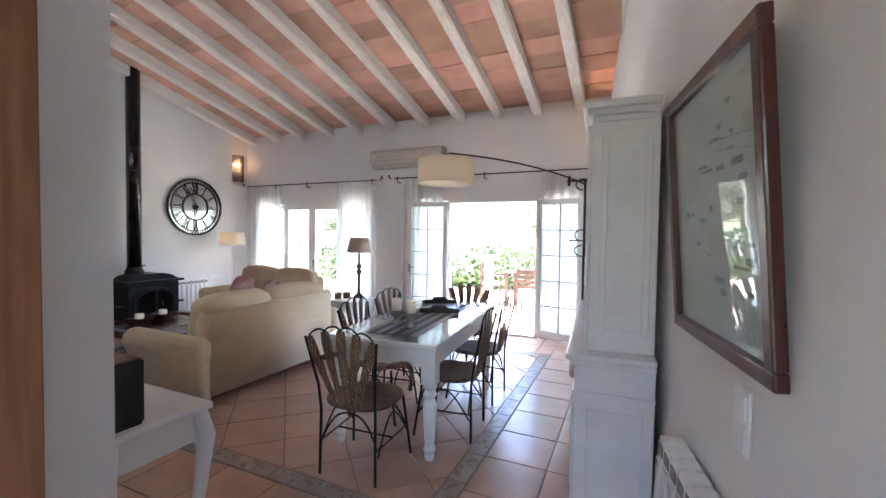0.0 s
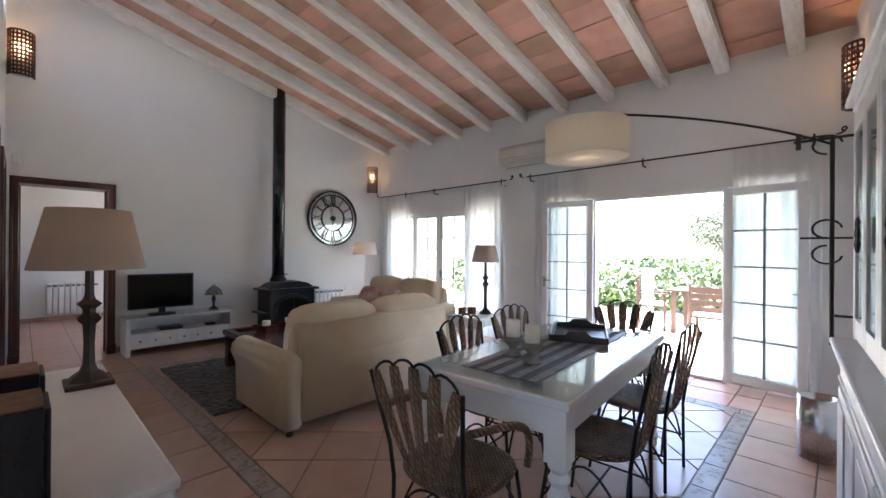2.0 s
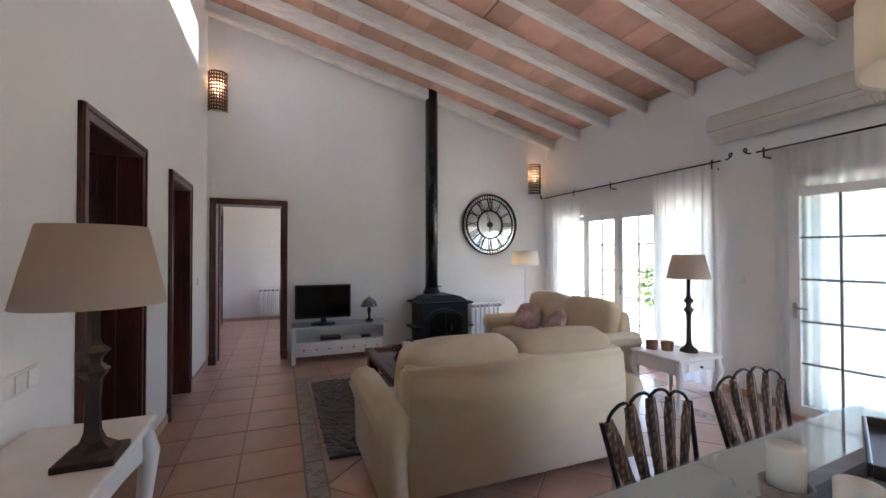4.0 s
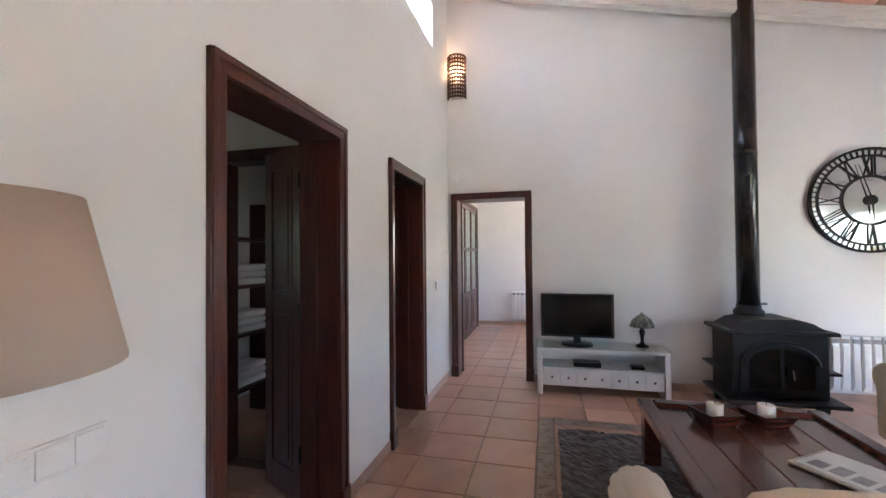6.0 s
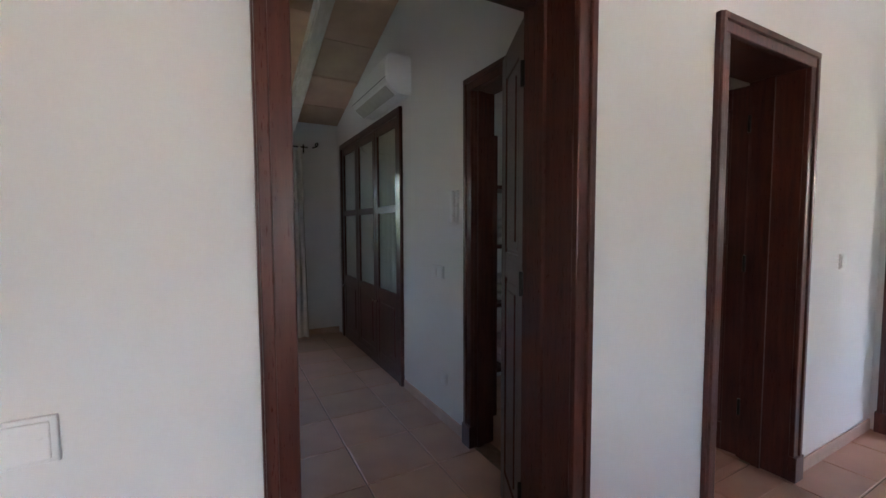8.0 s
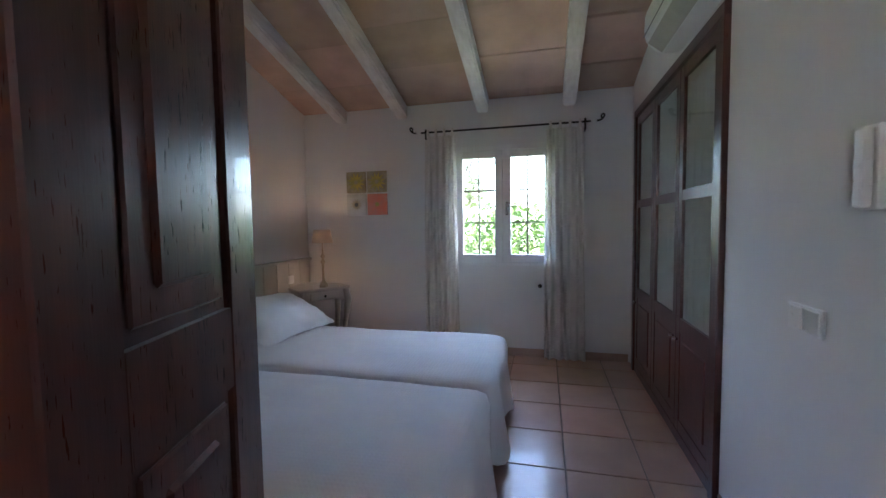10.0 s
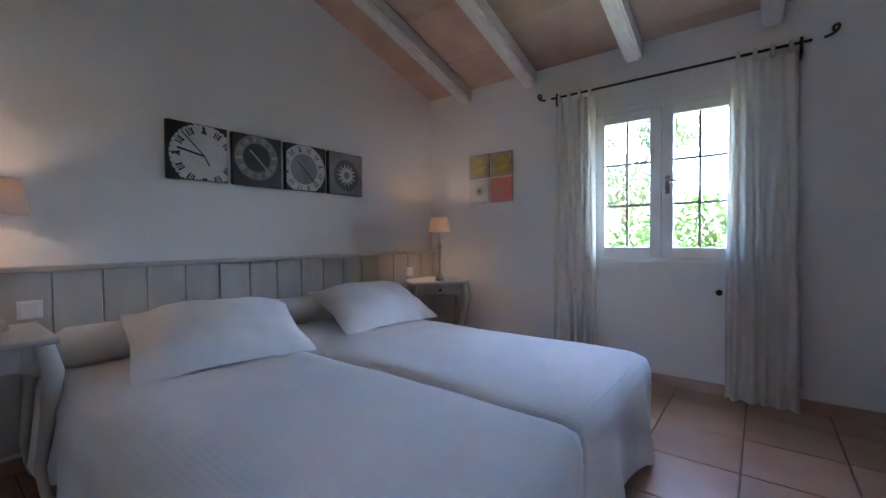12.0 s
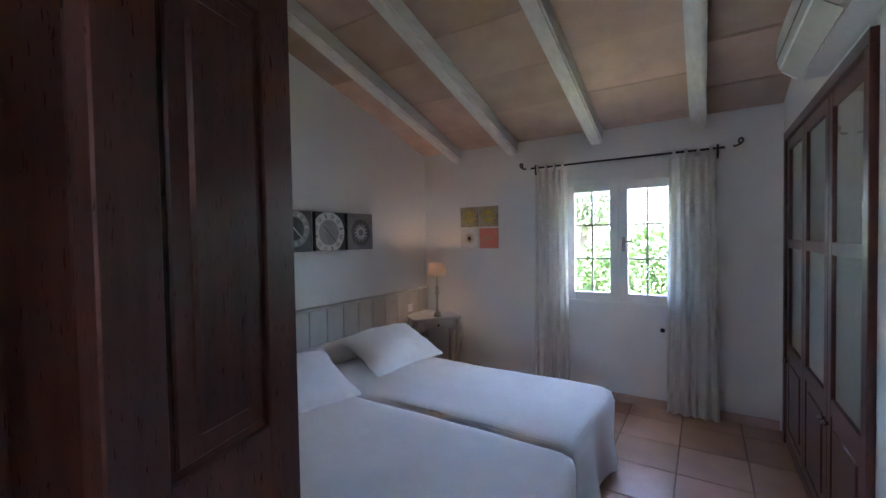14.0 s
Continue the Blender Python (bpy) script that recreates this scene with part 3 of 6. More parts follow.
r = glazed_frame("window_1", FD[0], FD[1], 0, 2.0, YN - .03, YN + .06, "white glazed terrace doors standing wide open")
lw = (FD[1] - FD[0]) / 2 - .05
glazed_leaf("glazed_leaf", lw, 1.96, 2, 5, r, pose(FD[0] + .02, YN - .035, .02, 0, 0, 180 + LEAF_FL), low=.02)
glazed_leaf("glazed_leaf", lw, 1.96, 2, 5, r, pose(FD[1] - .02, YN - .035, .02, 0, 0, LEAF_FR), low=.02)
r = glazed_frame("window_2", WD[0], WD[1], 0, 2.0, YN, YN + .08, "white glazed terrace doors, closed, behind voile")
lw = (WD[1] - WD[0] - .09) / 2
glazed_leaf("glazed_leaf", lw - .002, 1.95, 2, 5, r, pose(WD[0] + .045, YN + .03, .02), low=.02, lever=False)
glazed_leaf("glazed_leaf", lw - .002, 1.95, 2, 5, r, pose(WD[1] - .045, YN + .03, .02, 0, 0, 180), low=.02)
r = glazed_frame("window_3", BW[0], BW[1], BW[2], BW[3], BY0 - .09, BY0 + .004, "white casement bedroom window with glazing bars")
lw = (BW[1] - BW[0] - .09) / 2
glazed_leaf("sash", lw - .001, BW[3] - BW[2] - .075, 2, 3, r, pose(BW[0] + .045, BY0 - .03, BW[2] + .03), lever=True, pane_from=.075)
glazed_leaf("sash", lw - .001, BW[3] - BW[2] - .075, 2, 3, r, pose(BW[1] - .045, BY0 - .03, BW[2] + .03, 0, 0, 180), lever=False, pane_from=.075)
r = glazed_frame("window_4", HW[0], HW[1], HW[2], HW[3], YS - .12, YS + .006, "high narrow white clerestory window")
# panes get the glowing white translucent material instead of clear glass
for k in range(2):
    w = (HW[1] - HW[0] - .09) / 2
    p = part("pane", mbox(HW[0] + .045 + k * w, YS - .06, HW[2] + .03, HW[0] + .04 + (k + 1) * w, YS - .054, HW[3] - .045), M_DIFFPANE, r, "window pane made translucent white to look bright")
    p.visible_shadow = False


def side_light(x0, x1, cols):
    """A fixed glazed panel beside the terrace doors."""
    r = thing("window_side_light", pose(0, 0, 0), "white fixed glazed side light behind voile", "window", kind="structure")
    glazed_leaf("fixed_sash", x1 - x0 - .004, 1.98, cols, 5, r, pose(x0 + .002, YN + .11, .01), lever=False)


for a, b in ((FDW[0], FD[0]), (FD[1], FDW[1]), (WDW[0], WD[0]), (WD[1], WDW[1])):
    side_light(a, b, 2)

# ---- living room things ----
def soft_box(x0, y0, z0, x1, y1, z1, r, puff=0.0, seg=3):
    """A padded block: rounded edges, and faces that swell."""
    bm = bmesh.new()
    bmesh.ops.create_cube(bm, size=2)
    bmesh.ops.subdivide_edges(bm, edges=bm.edges[:], cuts=7, use_grid_fill=True)
    hx, hy, hz = (x1 - x0) / 2, (y1 - y0) / 2, (z1 - z0) / 2
    c = Vector(((x0 + x1) / 2, (y0 + y1) / 2, (z0 + z1) / 2))
    for v in bm.verts:
        u = v.co.copy()
        p = Vector((u.x * hx, u.y * hy, u.z * hz))
        inner = Vector((max(-hx + r, min(hx - r, p.x)), max(-hy + r, min(hy - r, p.y)), max(-hz + r, min(hz - r, p.z))))
        d = p - inner
        if d.length > 1e-6:
            p = inner + d.normalized() * r
        for i, j, k in ((0, 1, 2), (1, 0, 2), (2, 0, 1)):
            p[i] += math.copysign(puff * (1 - u[j] ** 2) * (1 - u[k] ** 2) * abs(u[i]) ** 3, u[i])
        p += Vector((noise.noise(p * 6 + c), noise.noise(p * 6 + c * 2), noise.noise(p * 6 + c * 3))) * puff * .25
        v.co = c + p
    return bm


def sofa(m, width, label):
    """Two-seater with rolled arms; local front is -y, back at y = 0.9."""
    s = thing("sofa", m, label, "sofa", "sofas")
    w = width / 2
    part("base", soft_box(-w + .16, .06, .08, w - .16, .80, .30, .03), M_SOFA, s, smooth=True)
    back = prism([(.66, .10), (.90, .10), (.92, .55), (.90, .77), (.84, .81), (.77, .80), (.70, .68)], -w + .14, w - .14)
    bmesh.ops.bevel(back, geom=back.edges[:], offset=.025, segments=3, affect="EDGES")
    part("backrest", back, M_SOFA, s, smooth=True)
    for k in (-1, 1):
        prof = [(.03, .07), (.17, .07), (.18, .42), (.215, .47), (.22, .53), (.19, .585), (.13, .615), (.06, .60), (.01, .55), (.0, .48), (.03, .42)]
        pts = [(k * (w - .20 + a) if k > 0 else -(w - .20 + a), z) for a, z in prof]
        arm = prism(pts, .0, .90, "y")
        bmesh.ops.bevel(arm, geom=arm.edges[:], offset=.018, segments=2, affect="EDGES")
        part("armrest", arm, M_SOFA, s, smooth=True)
        a, b = (-w + .17, -.004) if k < 0 else (.004, w - .17)
        part("seat_cushion", soft_box(a, .03, .29, b, .70, .46, .05, .02), M_SOFA, s, smooth=True)
        cb = soft_box(a, -.10, .0, b, .12, .46, .07, .035)
        cu = part("back_cushion", cb, M_SOFA, s, smooth=True)
        cu.matrix_local = pose(0, .645, .44, -10)
        for y in (.12, .80):
            part("foot", lathe([(.022, 0), (.03, .08)], 10, k * (w - .12), y), M_LAMPWOOD, s)
    return s


sofa(pose(-3.33, 2.79, 0, 0, 0, -90), 1.78, "cream two-seat sofa with rolled arms, back to the table")
sofa(pose(-4.42, 3.97, 0), 1.80, "cream two-seat sofa with rolled arms beside the stove")


def cushion(m, label):
    c = thing("cushion", m, label, "cushion", "floral cushions")
    part("cover", soft_box(-.165, -.05, -.155, .165, .05, .155, .04, .03), M_CUSH, c, smooth=True)


cushion(pose(-4.83, 4.36, .60, -24, 10, 18), "pink and white floral cushion on the sofa")
cushion(pose(-4.24, 4.33, .59, -26, -10, -8), "pink and white floral cushion leaning on the sofa")

# rug
bm = bmesh.new()
rng = random.Random(3)
nx, ny = 60, 74
gx = [[bm.verts.new((-5.02 + 1.75 * i / nx + rng.uniform(-.008, .008), 1.74 + 2.2 * j / ny + rng.uniform(-.008, .008), .028 + rng.uniform(-.009, .009))) for j in range(ny + 1)] for i in range(nx + 1)]
for i in range(nx):
    for j in range(ny):
        bm.faces.new((gx[i][j], gx[i + 1][j], gx[i + 1][j + 1], gx[i][j + 1]))
ext = bmesh.ops.extrude_face_region(bm, geom=bm.faces[:])
for v in [g for g in ext["geom"] if isinstance(g, bmesh.types.BMVert)]:
    v.co.z = .003
bmesh.ops.recalc_face_normals(bm, faces=bm.faces[:])
solid("rug", bm, M_RUG, "dark grey shaggy rug under the coffee table", "rug", kind="thing")

# coffee table
t = thing("coffee_table", pose(-4.05, 2.78, 0), "dark mahogany square coffee table on the rug", "table")
for sx in (-1, 1):
    for sy in (-1, 1):
        part("leg", mbox(sx * .55 - .05, sy * .46 - .05, .03, sx * .55 + .05, sy * .46 + .05, .36, bevel=.008), M_TABLEWOOD, t)
part("apron", mbox(-.56, -.47, .33, .56, .47, .375, bevel=.005), M_TABLEWOOD, t)
for k in range(5):
    part("plank", mbox(-.53, -.44 + k * .176, .376, .53, -.44 + k * .176 + .173, .405, bevel=.004, seg=1), M_TABLEWOOD, t)
for a in ((-.62, -.53, .62, -.44), (-.62, .44, .62, .53)):
    part("edge_board", mbox(a[0], a[1], .372, a[2], a[3], .43, bevel=.012), M_TABLEWOOD, t)
for a in ((-.62, -.437, -.53, .437), (.53, -.437, .62, .437)):
    part("edge_board", mbox(a[0], a[1], .372, a[2], a[3], .43, bevel=.012), M_TABLEWOOD, t)


def bowl_candle(x, y):
    b = thing("wooden_bowl", pose(x, y, .405, 0, 0, 20), "small square dark wooden candle bowl", "bowl", "candle bowls")
    bm = bmesh.new()
    rings = [[bm.verts.new((s * a, u * a, z)) for s, u in ((-1, -1), (1, -1), (1, 1), (-1, 1))] for a, z in ((.07, 0), (.105, .075), (.095, .077), (.06, .012))]
    for q, w in zip(rings, rings[1:]):
        for k in range(4):
            bm.faces.new((q[k], q[(k + 1) % 4], w[(k + 1) % 4], w[k]))
    bm.faces.new(rings[0][::-1])
    bm.faces.new(rings[-1])
    part("bowl", bm, M_TABLEWOOD, b)
    c = thing("candle", pose(x, y, .418), "short white pillar candle in a bowl", "candle", "candles")
    part("wax", lathe([(.043, 0), (.045, .1), (.038, .105), (.03, .098)], 18), M_WAX, c, smooth=True)
    part("wick", mtube([(0, 0, .09), (.002, 0, .115)], .002, 5), M_INK, c)


bowl_candle(-4.38, 2.62)
bowl_candle(-4.42, 2.90)
b = thing("magazine", pose(-3.85, 3.0, .407, 0, 0, 35), "open printed booklet lying on the coffee table", "magazine")
part("cover", mbox(-.20, -.15, 0, .20, .15, .012, bevel=.003), M_GREYWOOD, b)
part("page", mbox(-.18, -.13, .0121, .18, .13, .016), M_PAPER, b)
for k in range(4):
    part("printed_block", mbox(-.15 + k * .08, -.10, .0161, -.09 + k * .08, -.02 + .02 * (k % 2), .0168), M_GREYINK, b)
b = thing("leaflet", pose(-3.55, 3.12, .431, 0, 0, -20), "small square printed leaflet", "leaflet")
part("page", mbox(-.07, -.07, 0, .07, .07, .004), M_PAPER, b)
part("printed_block", mbox(-.03, -.03, .0041, .04, .03, .0048), M_GREYINK, b)

# tv bench
t = thing("tv_bench", pose(-6.09, 2.175, 0), "white low television bench with seven small drawers", "tv stand")
L = .59
for sy in (-1, 1):
    part("side_panel", mbox(-.19, sy * L - .025, 0, .19, sy * L + .025, .47, bevel=.006), M_WPAINT, t)
part("body", mbox(-.185, -L + .026, .09, .165, L - .026, .27, bevel=.003), M_WPAINT, t)
part("back_panel", mbox(-.19, -L + .026, .272, -.17, L - .026, .47), M_WPAINT, t)
part("top_frame", mbox(-.168, -L + .026, .44, .185, L - .026, .47), M_WPAINT, t)
part("glass_top", mbox(-.20, -L - .035, .472, .205, L + .035, .482, bevel=.002, seg=1), M_GLASS, t, "clear glass top")
for k in range(7):
    y = -L + .045 + k * .1575
    d = part("drawer", mbox(.166, y, .105, .178, y + .15, .255, bevel=.004), M_WPAINT, t)
    part("knob", lathe([(.006, 0), (.006, .012), (.014, .018), (.010, .028)], 10), M_CHROME, d, "dark steel knob").matrix_local = pose(.177, y + .075, .18, 0, 90)
tv = thing("television", pose(-6.06, 1.96, .482), "black flat television on the white bench", "television")
part("stand_base", lathe([(.0, 0), (.16, .002), (.15, .012), (.02, .018)], 24), M_BLACK, tv, smooth=True)
part("neck", mbox(-.02, -.035, .012, .015, .035, .09), M_BLACK, tv)
part("housing", mbox(-.035, -.36, .075, .012, .36, .52, bevel=.008), M_BLACK, tv)
part("screen", mbox(.0125, -.335, .10, .015, .335, .50), M_SCREEN, tv, "dark glossy screen")
d = thing("set_top_box", pose(-6.05, 2.05, .272), "black set-top box on the bench shelf", "media player")
part("housing", mbox(-.08, -.13, 0, .08, .13, .045, bevel=.005), M_BLACK, d)
d = thing("remote_box", pose(-6.03, 2.52, .272), "small black box on the bench shelf", "media player")
part("housing", mbox(-.05, -.06, 0, .05, .06, .03, bevel=.005), M_BLACK, d)
t = thing("stained_glass_lamp", pose(-6.08, 2.58, .482), "small table lamp with leaded stained-glass shade", "table lamp")
part("base", lathe([(.06, 0), (.062, .012), (.025, .03), (.014, .06), (.022, .12), (.03, .15), (.012, .19), (.01, .24)], 18), M_IRON, t, smooth=True)
part("shade", lathe([(.115, .20), (.11, .215), (.085, .27), (.05, .305), (.018, .32), (.008, .345)], 16, shut=False), M_LEADGLASS, t)
for k in range(8):
    a = k * math.tau / 8
    part("lead_rib", mtube([(.117 * math.cos(a), .117 * math.sin(a), .2), (.087 * math.cos(a), .087 * math.sin(a), .27), (.02 * math.cos(a), .02 * math.sin(a), .32)], .003, 5), M_IRON, t)

# stove
s = thing("wood_stove", pose(-5.98, 3.60, 0), "black cast-iron wood stove with arched glass doors", "stove")
for sx in (-1, 1):
    for sy in (-1, 1):
        part("leg", prism([(sy * .33 - .03, 0), (sy * .33 + .03, 0), (sy * .33 + .045, .12), (sy * .33 - .045, .12)], sx * .17 - .03, sx * .17 + .03), M_STOVE, s)
part("ash_lip", mbox(-.24, -.45, .12, .34, .45, .155, bevel=.012), M_STOVE, s)
part("body", mbox(-.23, -.36, .155, .22, .36, .70, bevel=.012), M_STOVE, s)
part("top_plate", mbox(-.27, -.42, .70, .27, .42, .735, bevel=.012), M_STOVE, s)
bm = prism([(-.36, .735), (.36, .735), (.26, .80), (.14, .83), (-.14, .83), (-.26, .80)], -.2, .2)
part("top_hood", bm, M_STOVE, s)
arch = [(.30 * math.cos(a), .46 + .19 * math.sin(a)) for a in [i * math.pi / 14 for i in range(15)]]
part("door_frame", prism([(.30, .20)] + arch + [(-.30, .20)], .215, .245), M_STOVE, s)
arch2 = [(.24 * math.cos(a), .45 + .13 * math.sin(a)) for a in [i * math.pi / 14 for i in range(15)]]
part("window", prism([(.24, .24)] + arch2 + [(-.24, .24)], .246, .25), M_SCREEN, s, "sooty stove glass")
part("door_bar", mbox(.25, -.012, .22, .262, .012, .59), M_STOVE, s)
part("arch_moulding", mtube([(.25, .27 * math.cos(a), .45 + .165 * math.sin(a)) for a in [i * math.pi / 16 for i in range(17)]], .016), M_STOVE, s)
part("handle", mtube([(.26, .04, .42), (.31, .05, .42), (.31, .06, .34)], .01), M_CHROME, s, "steel door handle")
for sy in (-1, 1):
    part("side_shelf", mbox(-.2, min(sy * .36, sy * .46), .36, .2, max(sy * .36, sy * .46), .385, bevel=.006), M_STOVE, s)
f = thing("stove_pipe", pose(-6.11, 3.52, .83), "tall glossy black stove flue up to the ceiling", "flue")
part("pipe", lathe([(.093, 0), (.093, 3.05)], 24), M_FLUE, f, smooth=True)
part("collar", lathe([(.125, 0), (.125, .03), (.10, .06), (.10, .09)], 24), M_STOVE, f, smooth=True)
part("joint_ring", lathe([(.096, 1.5), (.096, 1.55)], 24), M_FLUE, f, smooth=True)
part("knob", mtube([(0, .09, .1), (0, .15, .1)], .012), M_CHROME, f)


def radiator(m, n, h, label):
    r = thing("radiator", m, label, "radiator", "radiators")
    for k in range(n):
        x = (k - (n - 1) / 2) * .08
        bm = mbox(x - .037, .02, .12, x + .037, .10, h + .10, bevel=.012)
        box(bm, x - .028, .10, .16, x + .028, .112, h + .02, bevel=.005)
        part("section", bm, M_PVC, r)
        part("grille", mbox(x - .028, .1005, h + .035, x + .028, .104, h + .075), M_GREYINK, r)
    part("pipe", mtube([(-(n / 2) * .08 - .03, .06, 0), (-(n / 2) * .08 - .03, .06, .17), (-(n / 2) * .08, .06, .17)], .009), M_PVC, r)
    return r


radiator(pose(XW, 4.50, 0, 0, 0, -90), 7, .53, "white ribbed radiator beside the stove")
radiator(pose(-9.99, 1.35, 0, 0, 0, -90), 9, .58, "white ribbed radiator in the far room")
radiator(pose(.89, 1.25, 0, 0, 0, 99), 8, .62, "white ribbed radiator under the framed map")

# mirrored clock
c = thing("wall_clock", pose(XW + .012, 4.605, 1.893, 0, 90, 0) @ Matrix.Diagonal((1.045, 1.045, 1, 1)), "large mirrored wall clock with iron Roman numerals", "clock")
part("mirror", lathe([(.46, 0), (.46, .008)], 48), M_MIRROR, c, "tarnished mirror dial")


def ring(r0, r1, z0, z1, n=48):
    bm = bmesh.new()
    rs = [[bm.verts.new((r * math.cos(k * math.tau / n), r * math.sin(k * math.tau / n), z)) for k in range(n)] for r, z in ((r0, z0), (r1, z0), (r1, z1), (r0, z1))]
    for i in range(4):
        q, w = rs[i], rs[(i + 1) % 4]
        for k in range(n):
            bm.faces.new((q[k], q[(k + 1) % n], w[(k + 1) % n], w[k]))
    bmesh.ops.recalc_face_normals(bm, faces=bm.faces[:])
    return bm


part("rim", ring(.452, .473, -.008, .03), M_IRON, c)
part("minute_ring", ring(.392, .410, .008, .02), M_IRON, c)
part("inner_ring", ring(.205, .228, .008, .02), M_IRON, c)
for k in range(60):
    a = k * math.tau / 60
    part("minute_mark", mtube([(.395 * math.cos(a), .395 * math.sin(a), .014), (.457 * math.cos(a), .457 * math.sin(a), .014)], .006, 4), M_IRON, c)
ROMAN = ["XII", "I", "II", "III", "IIII", "V", "VI", "VII", "VIII", "IX", "X", "XI"]
for k, word in enumerate(ROMAN):
    bm, at = bmesh.new(), 0
    widths = {"I": .022, "V": .052, "X": .056}
    total = sum(widths[ch] for ch in word)
    for ch in word:
        x = at - total / 2
        at += widths[ch]
        if ch == "I":
            tube(bm, [(x + .011, .225, .014), (x + .011, .39, .014)], .0055, 4)
        elif ch == "V":
            tube(bm, [(x + .004, .39, .014), (x + .026, .225, .014)], .009, 4)
            tube(bm, [(x + .048, .39, .014), (x + .026, .225, .014)], .005, 4)
        else:
            tube(bm, [(x + .004, .39, .014), (x + .05, .225, .014)], .009, 4)
            tube(bm, [(x + .05, .39, .014), (x + .004, .225, .014)], .005, 4)
    ob = part("numeral", bm, M_IRON, c)
    ob.matrix_local = pose(0, 0, 0, 0, 0, 90 - k * 30)
part("hub", lathe([(.045, .008), (.045, .03), (.02, .04)], 20), M_IRON, c)
for a, l, w in ((196, .34, .007), (4, .20, .010)):
    part("clock_hand", mtube([(0, 0, .035), (l * math.cos(radians(a)), l * math.sin(radians(a)), .03)], w, 4, .002), M_IRON, c)


def sconce(m, label):
    """Half-round pierced metal wall lamp; local +x points off the wall."""
    s = thing("wall_sconce", m, label, "wall lamp", "wall sconces")
    r, h = .105, .485
    arc = [i * math.pi / 10 - math.pi / 2 for i in range(11)]
    for k in range(12):
        z = -h / 2 + h * k / 11
        part("hoop", mtube([(r * math.cos(a), r * math.sin(a), z) for a in arc], .0115, 5), M_DWOOD, s)
    for a in arc[::1]:
        part("upright", mtube([(r * math.cos(a), r * math.sin(a), -h / 2), (r * math.cos(a), r * math.sin(a), h / 2)], .009, 5), M_DWOOD, s)
    part("back_plate", mbox(-.012, -.07, -h / 2, -.004, .07, h / 2), M_GREYPAINT, s)
    part("bulb", lathe([(.012, -.06), (.026, -.02), (.026, .03), (.01, .06)], 12, .035, 0), M_BULB, s, "lit warm bulb")
    p = m @ Vector((.035, 0, .09))
    lamp_light("sconce_light", p, SCONCE_W)


sconce(pose(XW + .012, .665, 3.495), "pierced woven wall sconce, lit, high on the gable")
sconce(pose(XW + .012, 5.465, 2.69), "pierced woven wall sconce, lit, near the curtains")
sconce(pose(.41, 5.30, 2.75, 0, 0, 186), "pierced woven wall sconce, lit, by the dresser")


def shade(r0, r1, z0, z1, n=32):
    """A thin open drum or cone."""
    return lathe([(r0, z0), (r1, z1), (r1 - .003, z1), (r0 - .003, z0), (r0, z0)], n, shut=False)


# floor lamp
l = thing("floor_lamp", pose(-5.9, 5.02, 0), "slim white floor lamp with cream drum shade", "floor lamp")
part("base", lathe([(.13, 0), (.13, .012), (.02, .03), (.012, .05)], 24), M_PVC, l, smooth=True)
part("pole", lathe([(.010, .04), (.010, 1.42)], 10), M_PVC, l)
part("shade", shade(.22, .19, 1.24, 1.46), M_SHADEW, l, "cream fabric shade", smooth=True)
part("finial", lathe([(.008, 1.42), (.012, 1.47), (.004, 1.5)], 10), M_PVC, l)
part("bulb", lathe([(.01, 1.3), (.03, 1.34), (.02, 1.38)], 10, .04, 0), M_PVC, l)
lamp_light("floor_lamp_light", (-5.9, 4.97, 1.34), 0.08)


def turned_lamp(m, h, rs0, rs1, sh, wood, fabric, watts, label, square=False):
    """Turned column table lamp; h: to the bottom of the shade; sh: the shade's height."""
    l = thing("table_lamp", m, label, "table lamp")
    b = .4 * rs0
    prof = [(b, 0), (b, .02), (b * .8, .04), (b * .45, .06), (b * .3, .09), (b * .26, h * .35), (b * .32, h * .52), (b * .55, h * .56), (b * .58, h * .58), (b * .3, h * .62),
            (b * .32, h * .655), (b * .6, h * .70), (b * .3, h * .74), (b * .22, h * .78), (b * .2, h + sh * .3)]
    part("column", lathe(prof, 6 if square else 24), wood, l, smooth=not square)
    part("foot_plate", mbox(-b * 1.02, -b * 1.02, 0, b * 1.02, b * 1.02, .022, bevel=.005) if square else lathe([(b * 1.04, 0), (b * 1.04, .014)], 24), wood, l)
    part("shade", shade(rs0, rs1, h, h + sh), fabric, l, "linen fabric shade", smooth=True)
    part("bulb", lathe([(.012, h + sh * .3), (.028, h + sh * .42), (.02, h + sh * .6)], 12), M_BULB, l, "lit bulb")
    if watts:
        lamp_light("lamp_light", m @ Vector((0, 0, h + sh * .5)), watts)
    return l


turned_lamp(pose(-2.0, .88, .76), .49, .195, .14, .25, M_LAMPWOOD, M_SHADE, 0.3, "dark turned-wood lamp with linen shade on the console", True)
turned_lamp(pose(-3.16, 5.07, .475), .70, .19, .135, .23, M_LAMPWOOD, M_SHADE, 0.05, "tall black turned lamp with linen shade on the side table")


